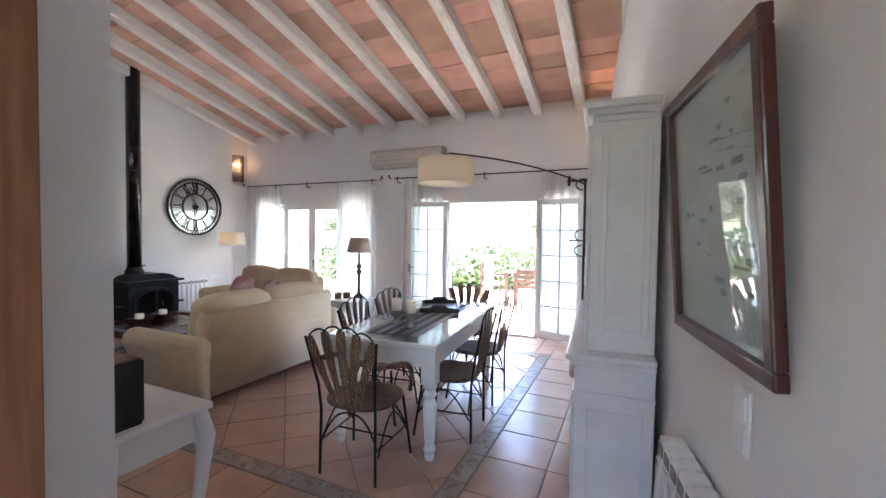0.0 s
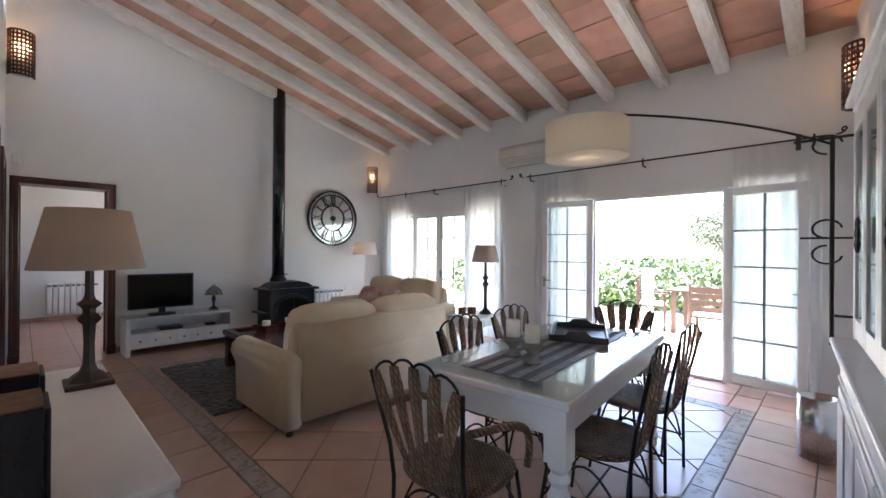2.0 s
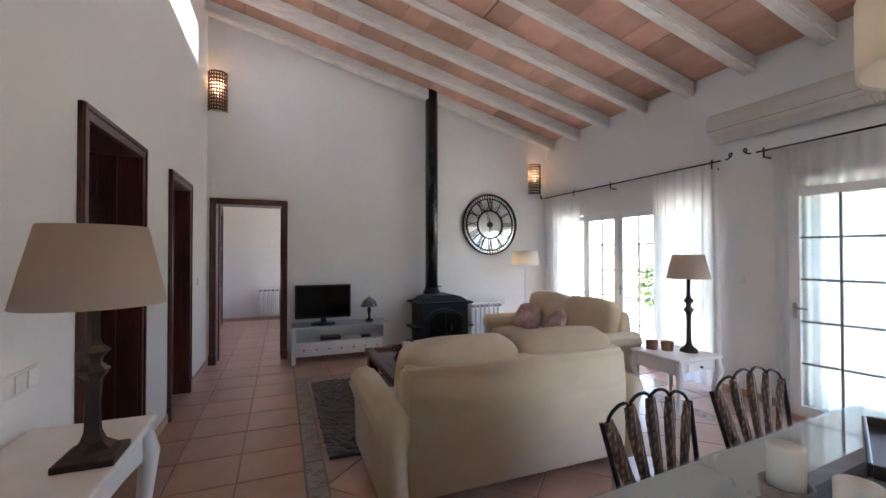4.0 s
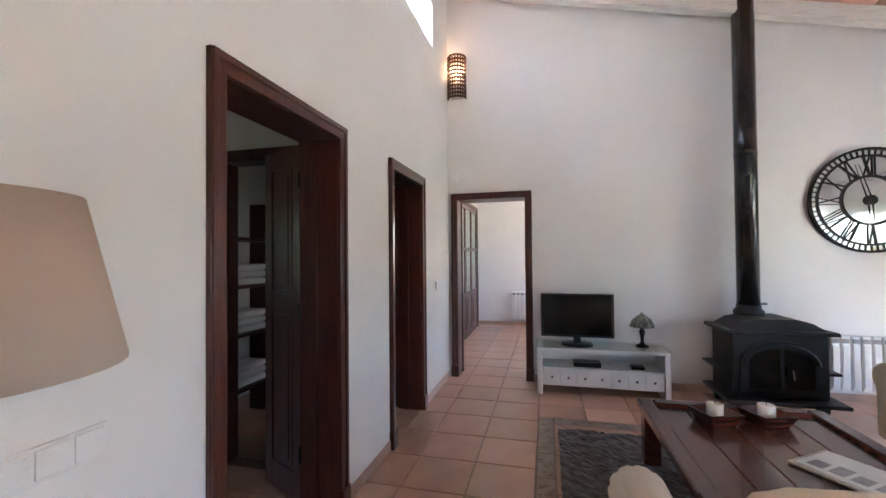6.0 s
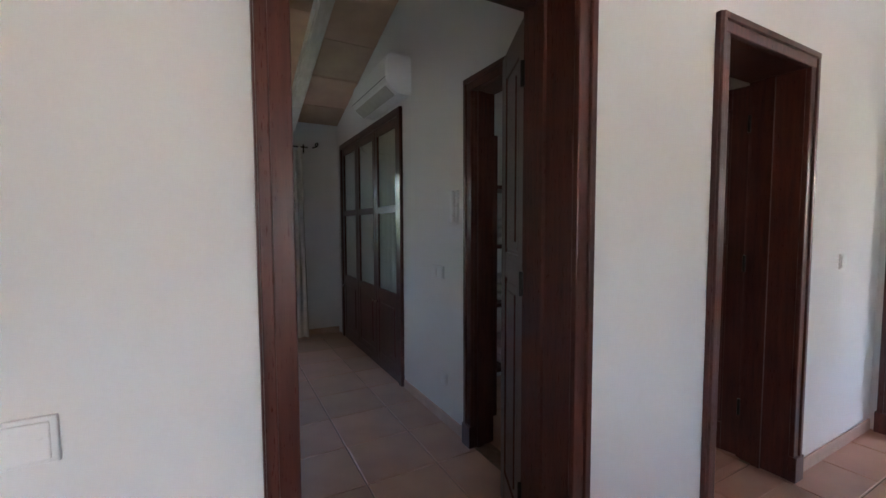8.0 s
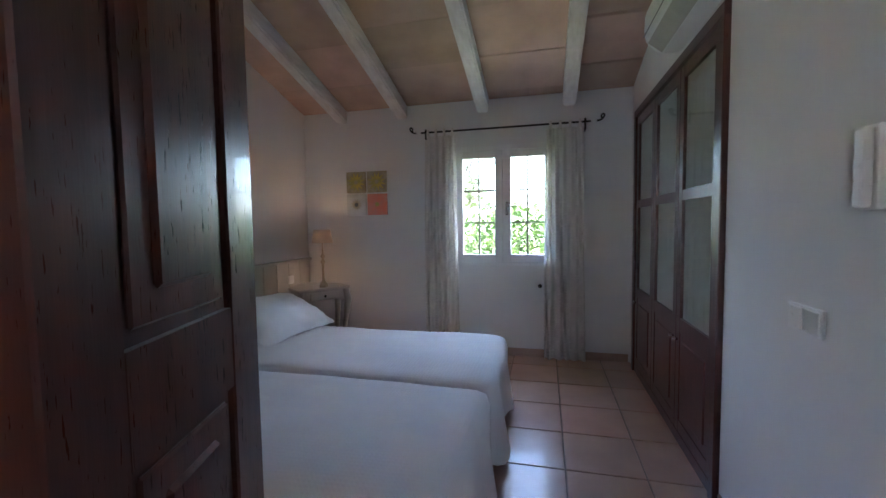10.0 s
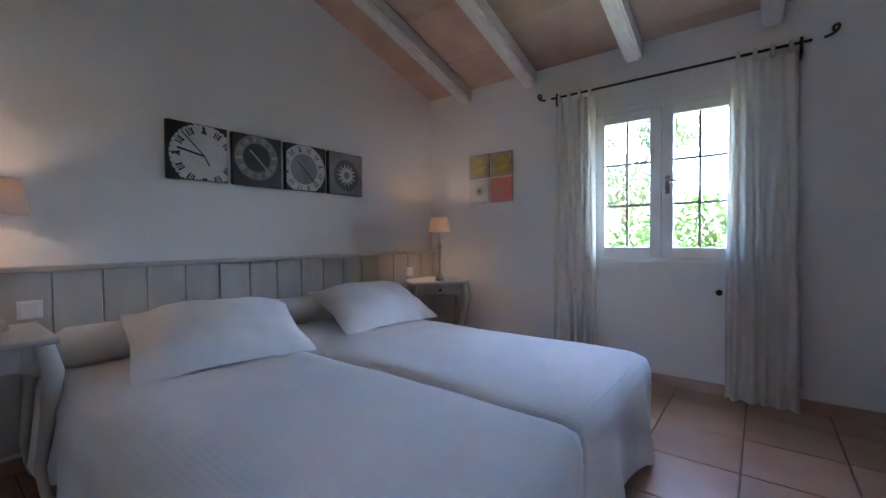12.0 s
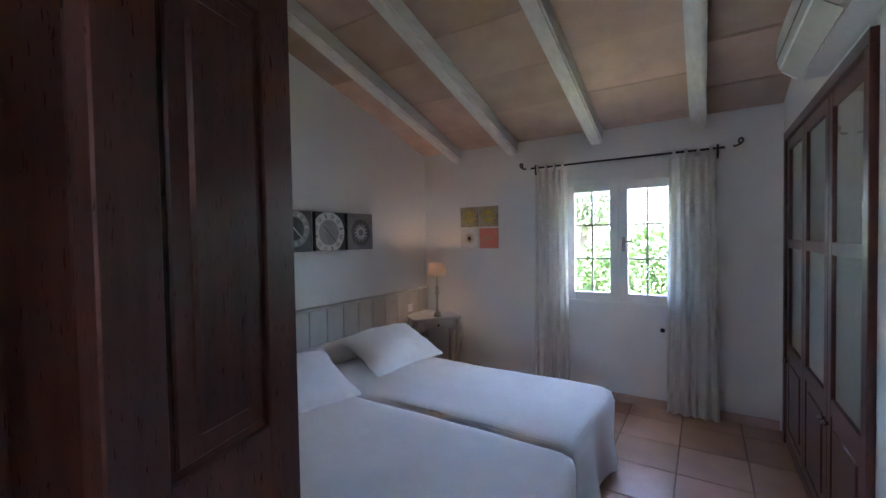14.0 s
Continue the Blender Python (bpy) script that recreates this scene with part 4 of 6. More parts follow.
def cabriole_table(name, m, w, d, h, material, label, drawer=True, top_over=.03):
    """Small table with shaped apron and curved legs; local y is depth, front at -y."""
    t = thing(name, m, label, "side table")
    part("top", mbox(-w / 2 - top_over, -d / 2 - top_over, h - .03, w / 2 + top_over, d / 2 + top_over, h, bevel=.009), material, t)
    ap = .11
    for sy in (-1, 1):
        y = sy * (d / 2 - .015)
        pts = [(-w / 2, h - .03), (w / 2, h - .03), (w / 2, h - .17)] + [(w / 2 * math.cos(a) * .82, h - .12 - .03 * abs(math.cos(a)) ** 3) for a in [i * math.pi / 10 for i in range(11)]] + [(-w / 2, h - .17)]
        part("apron", prism(pts, y - .01, y + .01, "y"), material, t)
    for sx in (-1, 1):
        x = sx * (w / 2 - .015)
        part("side_apron", mbox(x - .01, -d / 2, h - .15, x + .01, d / 2, h - .03), material, t)
        for sy in (-1, 1):
            c = [(sx * (w / 2 - .01), sy * (d / 2 - .01), h - .03), (sx * (w / 2 + .01), sy * (d / 2 + .01), h - .14), (sx * (w / 2 - .005), sy * (d / 2 - .005), h * .55),
                 (sx * (w / 2 - .03), sy * (d / 2 - .03), h * .25), (sx * (w / 2 - .02), sy * (d / 2 - .02), .07), (sx * (w / 2 + .005), sy * (d / 2 + .005), .0)]
            bm = bmesh.new()
            rr = [.032, .036, .027, .019, .017, .026]
            rings = []
            for p, q in zip(c, rr):
                rings.append([bm.verts.new((p[0] + q * math.cos(k * math.tau / 8 + .39), p[1] + q * math.sin(k * math.tau / 8 + .39), p[2])) for k in range(8)])
            for q, v in zip(rings, rings[1:]):
                for k in range(8):
                    bm.faces.new((q[k], v[k], v[(k + 1) % 8], q[(k + 1) % 8]))
            bm.faces.new(rings[-1])
            part("leg", bm, material, t, smooth=True)
    if drawer:
        dr = part("drawer", mbox(-w * .3, -d / 2 - .012, h - .12, w * .3, -d / 2 + .0, h - .045, bevel=.005), material, t)
        part("knob", lathe([(.006, 0), (.013, .015), (.008, .024)], 10), M_IRON, dr, "dark knob").matrix_local = pose(0, -d / 2 - .012, h - .082, 90)
    return t


cabriole_table("console_table", pose(-1.64, .765, 0, 0, 0, 180), 1.40, .34, .76, M_WPAINT, "white console table with cabriole legs against the wall", False)
cabriole_table("side_table", pose(-3.22, 4.95, 0, 0, 0, 90), .50, .50, .475, M_WPAINT, "small white side table beneath the black lamp")
# loudspeakers on the console
for x, lab in ((-1.03, "black loudspeaker with pale wooden top on the console"), (-1.36, "second black loudspeaker behind on the console")):
    s = thing("loudspeaker", pose(x, .66, .761), lab, "loudspeaker", "loudspeakers")
    part("cabinet", mbox(-.085, -.09, 0, .085, .055, .235, bevel=.004), M_BLACK, s)
    part("top_veneer", mbox(-.083, -.088, .2352, .083, .053, .238), M_PINE, s, "pale wood veneer")
    part("grille", mbox(-.078, .0555, .008, .078, .066, .228, bevel=.004), M_INK, s, "black cloth grille")
for k in range(2):
    d = thing("tealight_box", pose(-3.38 + .10 * k, 4.84 + k * .09, .475), "small terracotta candle pot on the side table", "candle holder", "candle pots")
    part("pot", lathe([(.052, 0), (.06, .085), (.052, .087), (.045, .03)], 14), M_PINE, d)

# dining table
t = thing("dining_table", pose(-.91, 2.925, 0, 0, 0, 4.6), "white dining table with turned legs and glass top", "table")
part("tabletop", mbox(-.40, -.84, .725, .40, .84, .762, bevel=.008), M_WPAINT, t)
part("glass_top", mbox(-.395, -.835, .7625, .395, .835, .771, bevel=.002, seg=1), M_TGLASS, t, "polished glass sheet")
for a in ((-.36, -.80, .36, -.775), (-.36, .775, .36, .80), (-.36, -.774, -.335, .774), (.335, -.774, .36, .774)):
    part("apron", mbox(a[0], a[1], .60, a[2], a[3], .725, bevel=.003), M_WPAINT, t)
prof = [(.026, 0), (.034, .02), (.03, .045), (.042, .07), (.028, .10), (.034, .14), (.043, .28), (.046, .36), (.03, .40), (.045, .43), (.03, .455), (.046, .48), (.046, .50)]
for sx in (-1, 1):
    for sy in (-1, 1):
        bm = lathe(prof, 18, sx * .335, sy * .775)
        box(bm, sx * .335 - .046, sy * .775 - .046, .50, sx * .335 + .046, sy * .775 + .046, .724)
        part("leg", bm, M_WPAINT, t)
r = thing("table_runner", pose(-.90, 2.90, .772, 0, 0, 4.6), "grey striped woven runner along the table", "runner")
for k in range(9):
    part("stripe", mbox(-.20 + k * .0445, -.70, 0, -.20 + (k + 1) * .0445 - .0005, .70, .003 + .0004 * (k % 2)), M_RUNNER if k % 2 else M_GREYINK, r)
for x, y in ((-.97, 2.52), (-.82, 2.47)):
    c = thing("candle_holder", pose(x, y, .776), "stone goblet holding a white pillar candle", "candle holder", "candle holders")
    part("goblet", lathe([(.045, 0), (.046, .01), (.02, .03), (.024, .05), (.05, .075), (.053, .105), (.045, .105), (.04, .09)], 20), M_STONE, c, smooth=True)
    part("candle", lathe([(.037, .092), (.038, .19), (.03, .193), (.0, .185)], 18), M_WAX, c, "white pillar candle", smooth=True)
t = thing("serving_tray", pose(-.96, 3.28, .776, 0, 0, 24) @ Matrix.Scale(.86, 4), "dark wooden tray with cut-out handles", "tray")
part("bottom", mbox(-.19, -.27, 0, .19, .27, .01), M_TERR, t)
for s in (-1, 1):
    part("long_side", mbox(min(s * .19, s * .205), -.28, 0, max(s * .19, s * .205), .28, .045, bevel=.004), M_TERR, t)
    part("handle_side", prism([(-.19, 0), (.19, 0), (.19, .045), (.09, .05), (.06, .08), (-.06, .08), (-.09, .05), (-.19, .045)], min(s * .272, s * .287), max(s * .272, s * .287), "y"), M_TERR, t)


# wicker chairs
def wicker_chair(arms, label):
    """Iron frame, rush seat, fan of five slats; faces +y."""
    c = thing("dining_chair", pose(0, 0, 0), label, "chair", "wicker dining chairs")
    seat = bmesh.new()
    ang = [i * math.tau / 28 for i in range(28)]

    def outline(a, k, z):
        x, y = math.cos(a), math.sin(a)
        return (.225 * k * math.copysign(abs(x) ** .8, x), .215 * k * math.copysign(abs(y) ** .8, y) + .01, z)
    rings = [[seat.verts.new(outline(a, k, z)) for a in ang] for k, z in ((.02, .43), (.5, .432), (.9, .447), (1.0, .443), (1.02, .43), (.98, .415), (.6, .41), (.02, .41))]
    for q, w in zip(rings, rings[1:]):
        for i in range(28):
            seat.faces.new((q[i], w[i], w[(i + 1) % 28], q[(i + 1) % 28]))
    part("seat", seat, M_WICK, c, smooth=True)
    for k in range(5):
        u = (k - 2) / 2
        p0, p1 = Vector((u * .07, -.20, .44)), Vector((u * .215, -.275, .90 - .05 * u * u))
        p0b = p0.lerp(p1, .55) + Vector((0, -.015, 0))
        bm = bmesh.new()
        rows = []
        for s in range(7):
            v = s / 6
            cpt = p0 * (1 - v) ** 2 + p0b * 2 * v * (1 - v) + p1 * v * v
            wdt = .014 + .025 * v - (.012 if s == 6 else 0)
            side = Vector((1, 0, -u * .35)).normalized()
            rows.append([bm.verts.new(cpt + side * wdt * e + Vector((0, th, 0))) for e, th in ((-1, 0), (0, .008), (1, 0), (0, -.008))])
        for q, w in zip(rows, rows[1:]):
            for i in range(4):
                bm.faces.new((q[i], w[i], w[(i + 1) % 4], q[(i + 1) % 4]))
        bm.faces.new(rows[0])
        bm.faces.new(rows[-1][::-1])
        bmesh.ops.recalc_face_normals(bm, faces=bm.faces[:])
        part("back_slat", bm, M_RATTAN, c)
    for k in range(4):
        u0, u1 = (k - 2) / 2, (k - 1) / 2
        a, b = Vector((u0 * .215, -.275, .89 - .05 * u0 * u0)), Vector((u1 * .215, -.275, .89 - .05 * u1 * u1))
        part("scallop", mtube(curve(a, a + Vector((0, 0, .05)), b + Vector((0, 0, .05)), b, 6), .006, 6), M_IRON, c)
    for sx in (-1, 1):
        part("back_post", mtube([(sx * .19, -.20, 0), (sx * .185, -.195, .40), (sx * .19, -.215, .55), (sx * .235, -.28, .85)], .009, 7), M_IRON, c)
        part("leg", mtube([(sx * .22, .22, 0), (sx * .185, .165, .41)], .009, 7), M_IRON, c)
        part("brace", mtube(curve((sx * .2, .19, .2), (sx * .12, .17, .36), (sx * .08, .17, .38), (0, .17, .39)), .006, 6), M_IRON, c)
        part("brace", mtube(curve((sx * .19, -.18, .2), (sx * .12, -.17, .36), (sx * .08, -.17, .38), (0, -.17, .39)), .006, 6), M_IRON, c)
        part("side_brace", mtube(curve((sx * .2, -.19, .16), (sx * .19, -.02, .42), (sx * .19, .02, .42), (sx * .205, .195, .16)), .006, 6), M_IRON, c)
        part("stretcher", mtube([(sx * .19, -.195, .2), (sx * .205, .195, .2)], .006, 6), M_IRON, c)
        if arms:
            part("armrest", mtube(curve((sx * .21, -.24, .70), (sx * .25, -.05, .66), (sx * .27, .2, .70), (sx * .235, .17, .44), 12), .016, 8), M_RATTAN, c, smooth=True)
    part("cross_stretcher", mtube([(-.2, .0, .2), (.2, .0, .2)], .006, 6), M_IRON, c)
    return c


armchair = wicker_chair(True, "wicker armchair with fan back at the table's end")
sidechair = wicker_chair(False, "wicker fan-back chair with iron legs, tucked in")
for base, poses in ((armchair, [(-.87, 1.97, 4), (-.99, 3.93, 185)]), (sidechair, [(-.56, 2.66, 95), (-.60, 3.36, 90), (-1.19, 2.68, -85), (-1.25, 3.30, -90)])):
    base.matrix_world = pose(poses[0][0], poses[0][1], 0, 0, 0, poses[0][2])
    for x, y, a in poses[1:]:
        copy_thing(base, pose(x, y, 0, 0, 0, a))

# dresser
d = thing("dresser", pose(.38, 1.85, 0, 0, 0, 3.5) @ pose(-.38, -1.85, 0), "tall white glazed dresser against the wall", "cabinet")
part("base_body", mbox(.40, 1.86, .06, XE - .03, 3.58, .84, bevel=.006), M_WPAINT, d)
part("plinth", mbox(.385, 1.845, 0, XE - .03, 3.595, .09, bevel=.008), M_WPAINT, d)
part("worktop", mbox(.36, 1.82, .872, XE - .028, 3.62, .902, bevel=.010), M_WPAINT, d)
part("moulding", mbox(.38, 1.84, .842, XE - .028, 3.60, .871, bevel=.008), M_WPAINT, d)
part("frieze", mbox(.392, 1.852, .70, XE - .028, 3.588, .72, bevel=.006), M_WPAINT, d)
part("side_panel", mbox(.46, 1.848, .14, .70, 1.858, .64, bevel=.004), M_WPAINT, d)
part("upper_back", mbox(XE - .05, 1.95, .903, XE - .03, 3.49, 2.0), M_WPAINT, d)
for y in (1.93, 3.48):
    part("upper_side", mbox(.455, y, .903, XE - .03, y + .03, 2.0, bevel=.004), M_WPAINT, d)
bm = mbox(.50, 1.92, .98, .53, 1.929, 1.93, bevel=.003)
box(bm, .69, 1.92, .98, .72, 1.929, 1.93, bevel=.003)
box(bm, .531, 1.921, .98, .689, 1.928, 1.01)
box(bm, .531, 1.921, 1.90, .689, 1.928, 1.93)
part("side_moulding", bm, M_WPAINT, d)
for k, (o, z) in enumerate(((.0, 2.0), (.02, 2.03), (.045, 2.06))):
    part("cornice", mbox(.455 - o, 1.93 - o, z, XE - .03, 3.51 + o, z + .032, bevel=.008), M_WPAINT, d)
part("upper_floor", mbox(.46, 1.961, .903, XE - .051, 3.479, .94), M_WPAINT, d)
for z in (1.28, 1.62):
    part("shelf", mbox(.50, 1.961, z, XE - .051, 3.479, z + .02), M_WPAINT, d)
for k in range(4):
    y0 = 1.965 + k * .379
    dr = part("door", mbox(.437, y0, .945, .455, y0 + .06, 1.995, bevel=.004), M_WPAINT, d)
    part("door_stile", mbox(.437, y0 + .315, .945, .455, y0 + .375, 1.995, bevel=.004), M_WPAINT, dr)
    part("door_rail", mbox(.438, y0 + .061, .945, .454, y0 + .314, 1.03), M_WPAINT, dr)
    part("door_rail", mbox(.438, y0 + .061, 1.91, .454, y0 + .314, 1.995), M_WPAINT, dr)
    part("pane", mbox(.444, y0 + .06, 1.03, .448, y0 + .315, 1.91), M_GLASS, dr, "clear glass pane")
    yk = y0 + (.345 if k % 2 == 0 else .03)
    part("pull", lathe([(.002, -.08), (.005, -.07), (.009, -.045), (.005, -.02), (.008, .0), (.005, .03), (.006, .05), (.002, .07)], 10, .418, yk, bm=None), M_IRON, dr, "dark drop pull").location.z = 1.42
    lo = part("lower_door", mbox(.387, y0, .12, .40, y0 + .37, .69, bevel=.005), M_WPAINT, d)
    part("panel", mbox(.38, y0 + .05, .17, .388, y0 + .32, .64, bevel=.004), M_WPAINT, lo)

# hanging lamp on a wall bracket
p = thing("bracket_lamp", pose(0, 0, 0), "cream drum lamp on a long iron wall bracket", "pendant lamp")
part("shade", lathe([(.235, 1.88), (.235, 2.08), (.232, 2.08), (.232, 1.88), (.235, 1.88)], 40, -.78, 2.98, shut=False), M_SHADEW, p, "cream drum shade", smooth=True)
part("diffuser", lathe([(.228, 1.886), (.228, 1.89)], 32, -.78, 2.98), M_SHADEW, p)
part("cord", mtube([(-.78, 2.98, 2.07), (-.78, 2.98, 2.13), (-.76, 3.0, 2.14)], .005), M_IRON, p)
part("arm", mtube(curve((-.76, 3.0, 2.14), (-.45, 3.22, 2.13), (-.05, 3.52, 2.07), (.26, 3.74, 1.93), 14), .007), M_IRON, p)
part("pole", mtube([(.26, 3.74, .84), (.26, 3.74, 1.97)], .011), M_IRON, p)
part("wall_tie", mtube([(.10, 3.74, 1.965), (.592, 3.74, 1.965)], .008), M_IRON, p)
part("wall_tie_collar", mtube([(.12, 3.74, 1.92), (.12, 3.74, 2.01)], .012), M_IRON, p)
part("wall_tie", mtube([(.26, 3.74, 1.0), (.592, 3.74, 1.0)], .008), M_IRON, p)
for z, s in ((1.86, 1), (1.40, 1), (1.40, -1)):
    part("scroll", mtube([(.26 - .02 - .06 * math.sin(a), 3.74, z + s * (.05 - .05 * math.cos(a)) + .02 * s) for a in [i * 4.6 / 12 for i in range(13)]], .006), M_IRON, p)
part("cross_bar", mtube([(.13, 3.74, 1.42), (.37, 3.74, 1.42)], .006), M_IRON, p)
lamp_light("bracket_light", (-.78, 2.98, 1.98), 0.05, (1, .8, .6))

# air conditioners
def aircon(m, w, label, housing):
    a = thing("air_conditioner", m, label, "air conditioner", "air conditioners")
    prof = [(0, 0), (-.12, .0), (-.19, .06), (-.205, .12), (-.20, .23), (-.17, .28), (0, .28)]
    bm = prism(prof, -w, w)
    bmesh.ops.bevel(bm, geom=bm.edges[:], offset=.012, segments=2, affect="EDGES")
    part("housing", bm, housing, a)
    part("flap", prism([(-.115, -.004), (-.185, .05), (-.192, .052), (-.12, -.006)], -w + .05, w - .05), M_GREYPAINT, a, "grey outlet flap")
    part("seam", mbox(-w + .01, -.2085, .10, w - .01, -.205, .104), M_GREYINK, a)


aircon(pose(-2.625, YN - .001, 2.55), .655, "cream wall-mounted air conditioner above the doors", M_AIRCON)
aircon(pose(BX0 + .001, -1.75, 2.27, 0, 0, 90), .42, "white air conditioner above the fitted wardrobe", M_PVC)


def rod(name, a, b, brackets, wall_y, m_label):
    """Iron curtain rod with curled ends and wall brackets."""
    r = thing(name, pose(0, 0, 0), m_label, "curtain rod", "curtain rods")
    a, b = Vector(a), Vector(b)
    part("bar", mtube([a, b], .009), M_IRON, r)
    for p, s in ((a, -1), (b, 1)):
        part("finial", mtube([p + Vector((s * (.05 + k * .008 + .035 * math.sin(k * .5)), 0, .035 * (1 - math.cos(k * .5)) * (1 - k * .03))) for k in range(11)], .008), M_IRON, r)
    for u in brackets:
        p = a.lerp(b, u)
        part("bracket", mtube([p + Vector((0, 0, .03)), p - Vector((0, 0, .06)), Vector((p.x, wall_y, p.z - .06))], .009), M_IRON, r)
    return r


def curtain(name, x0, x1, y, z0, z1, material, label, folds, depth=.03, tabs=0, flare=0.0, gather=1.0, seed=1):
    """Cloth hung in folds, thickened."""
    c = thing(name, pose(0, 0, 0), label, "curtain", "curtains")
    bm = bmesh.new()
    n, rows = folds * 8, 14
    rng = random.Random(seed)
    ph = [rng.uniform(0, 6.28) for _ in range(4)]
    grid = []
    for j in range(rows + 1):
        v = j / rows
        z = z1 + (z0 - z1) * v
        wv = 1 + flare * (v - .3)
        cx = (x0 + x1) / 2
        row = []
        for i in range(n + 1):
            u = i / n
            wob = .35 * math.sin(u * 9 + ph[0]) + .25 * math.sin(u * 17 + ph[1] + v)
            yy = y + depth * (.45 + .55 * min(1, v * 2 + .2)) * math.sin(u * folds * math.tau + wob + .4 * math.sin(v * 3 + ph[2])) * (.8 + .3 * math.sin(u * 5 + ph[3]))
            row.append(bm.verts.new((cx + (u - .5) * (x1 - x0) * wv + .006 * math.sin(v * 4 + u * 12), yy, z)))
        grid.append(row)
    for q, w in zip(grid, grid[1:]):
        for i in range(n):
            bm.faces.new((q[i], q[i + 1], w[i + 1], w[i]))
    part("cloth", bm, material, c, smooth=True)
    for k in range(tabs):
        x = x0 + (x1 - x0) * (k + .5) / tabs
        part("tab", mtube([(x, y - .014, z1 - .01), (x, y - .014, z1 + .045), (x, y + .0, z1 + .06), (x, y + .014, z1 + .045), (x, y + .014, z1 - .01)], .012, 6), material, c)
    return c


rod("curtain_rod", (-6.20, 5.60, 2.36), (-3.20, 5.60, 2.36), (.25, .5, .97), YN, "black wrought-iron curtain rod with curled ends")
rod("curtain_rod", (-2.86, 5.60, 2.37), (.22, 5.60, 2.37), (.02, .5, .97), YN, "black wrought-iron curtain rod over the terrace doors")
for k, (a, b, f) in enumerate(((-6.12, -5.32, 7), (-4.02, -3.22, 7))):
    curtain("voile_curtain", a, b, 5.60, .03, 2.35, M_VOILE, "sheer white voile curtain hanging to the floor", f, .028, 0, .05, seed=k)
curtain("voile_curtain", -2.75, -2.0, 5.655, .03, 2.36, M_VOILE, "sheer white voile curtain behind the open door", 7, .02, seed=5)
curtain("voile_curtain", -.48, .18, 5.655, .03, 2.36, M_VOILE, "sheer white voile curtain behind the open door", 6, .02, seed=6)

# framed map on the east wall
f = thing("framed_map", pose(.936, .947, 0, 0, 0, 9) @ pose(0, 0, 1.12, 0, -4) @ pose(0, 0, -1.12), "old pale map in dark moulded frame behind glass", "picture")
ya, yb, za, zb = PIC
part("backing", mbox(-.014, ya + .03, za + .03, -.004, yb - .03, zb - .03), M_PAPER, f, "yellowed printed map")
part("pane", mbox(-.020, ya + .03, za + .03, -.017, yb - .03, zb - .03), M_GLASS, f)
for a in ((ya, za, yb, za + .045), (ya, zb - .045, yb, zb), (ya, za + .045, ya + .045, zb - .045), (yb - .045, za + .045, yb, zb - .045)):
    bm = mbox(-.035, a[0], a[1], -.003, a[2], a[3], bevel=.006)
    part("frame", bm, M_DWOOD, f)
rng = random.Random(8)
for k in range(26):
    y, z = rng.uniform(ya + .1, yb - .15), rng.uniform(za + .1, zb - .12)
    part("printed_mark", mbox(-.0148, y, z, -.0142, y + rng.uniform(.02, .09), z + rng.uniform(.006, .02)), M_GREYINK, f)


def switch(m, n, label):
    s = thing("light_switch", m, label, "switch", "switches and sockets")
    part("plate", mbox(-.04 * n - .004, 0, -.042, .04 * n + .004, .009, .042, bevel=.003), M_PVC, s)
    for k in range(n):
        part("rocker", mbox(-.04 * n + k * .08 + .006, .009, -.034, -.04 * n + k * .08 + .074, .014, .034, bevel=.003), M_PVC, s)


switch(pose(-2.325, YS, .944), 3, "white triple light switch on the wall")
switch(pose(.905, 1.125, .975, 0, 0, 99) @ pose(0, 0, 0, 0, 90), 2, "white light switch beneath the framed map")
switch(pose(-3.08, YN, 1.15, 0, 0, 180), 1, "white light switch between the curtains")
switch(pose(XW, 4.95, .62, 0, 0, -90), 2, "white double socket above the skirting")
switch(pose(XW, 2.72, .66, 0, 0, -90), 1, "socket behind the television bench")
switch(pose(-5.75, YS, 1.1), 1, "white light switch beside the dark door")
switch(pose(BX0, -.93, 1.0, 0, 0, -90), 2, "white double light switch by the bathroom door")
switch(pose(BX0, -.85, .3, 0, 0, -90), 1, "white socket near the floor")
switch(pose(BX1 - .034, -3.12, .76, 0, 0, 90), 1, "white socket above the bedside table")
switch(pose(BX1 - .034, -.52, .76, 0, 0, 90), 1, "white socket on the headboard")
s = thing("motion_sensor", pose(XW, .63, 2.32, 0, 0, -90), "small white corner alarm sensor", "sensor")
part("housing", mbox(-.03, 0, -.05, .03, .04, .05, bevel=.008), M_PVC, s)
s = thing("wall_canvas", pose(-2.0, YS, 1.52), "pale unframed canvas on the white wall", "picture")
part("canvas", mbox(-.14, 0, -.24, .14, .02, .24, bevel=.003), M_WPAINT, s)
s = thing("intercom", pose(BX0, -.68, 1.42, 0, 0, -90), "white intercom handset on the bedroom wall", "intercom")
part("cradle", mbox(-.03, 0, -.10, .03, .025, .10, bevel=.006), M_PVC, s)
part("handset", mbox(-.022, .025, -.095, .012, .05, .095, bevel=.008), M_PVC, s)
b = thing("waste_bin", pose(.19, 4.30, 0), "slim brushed steel waste bin beside the doors", "bin")
part("body", lathe([(.10, 0), (.10, .40), (.095, .40), (.09, .02)], 24), M_CHROME, b, smooth=True)

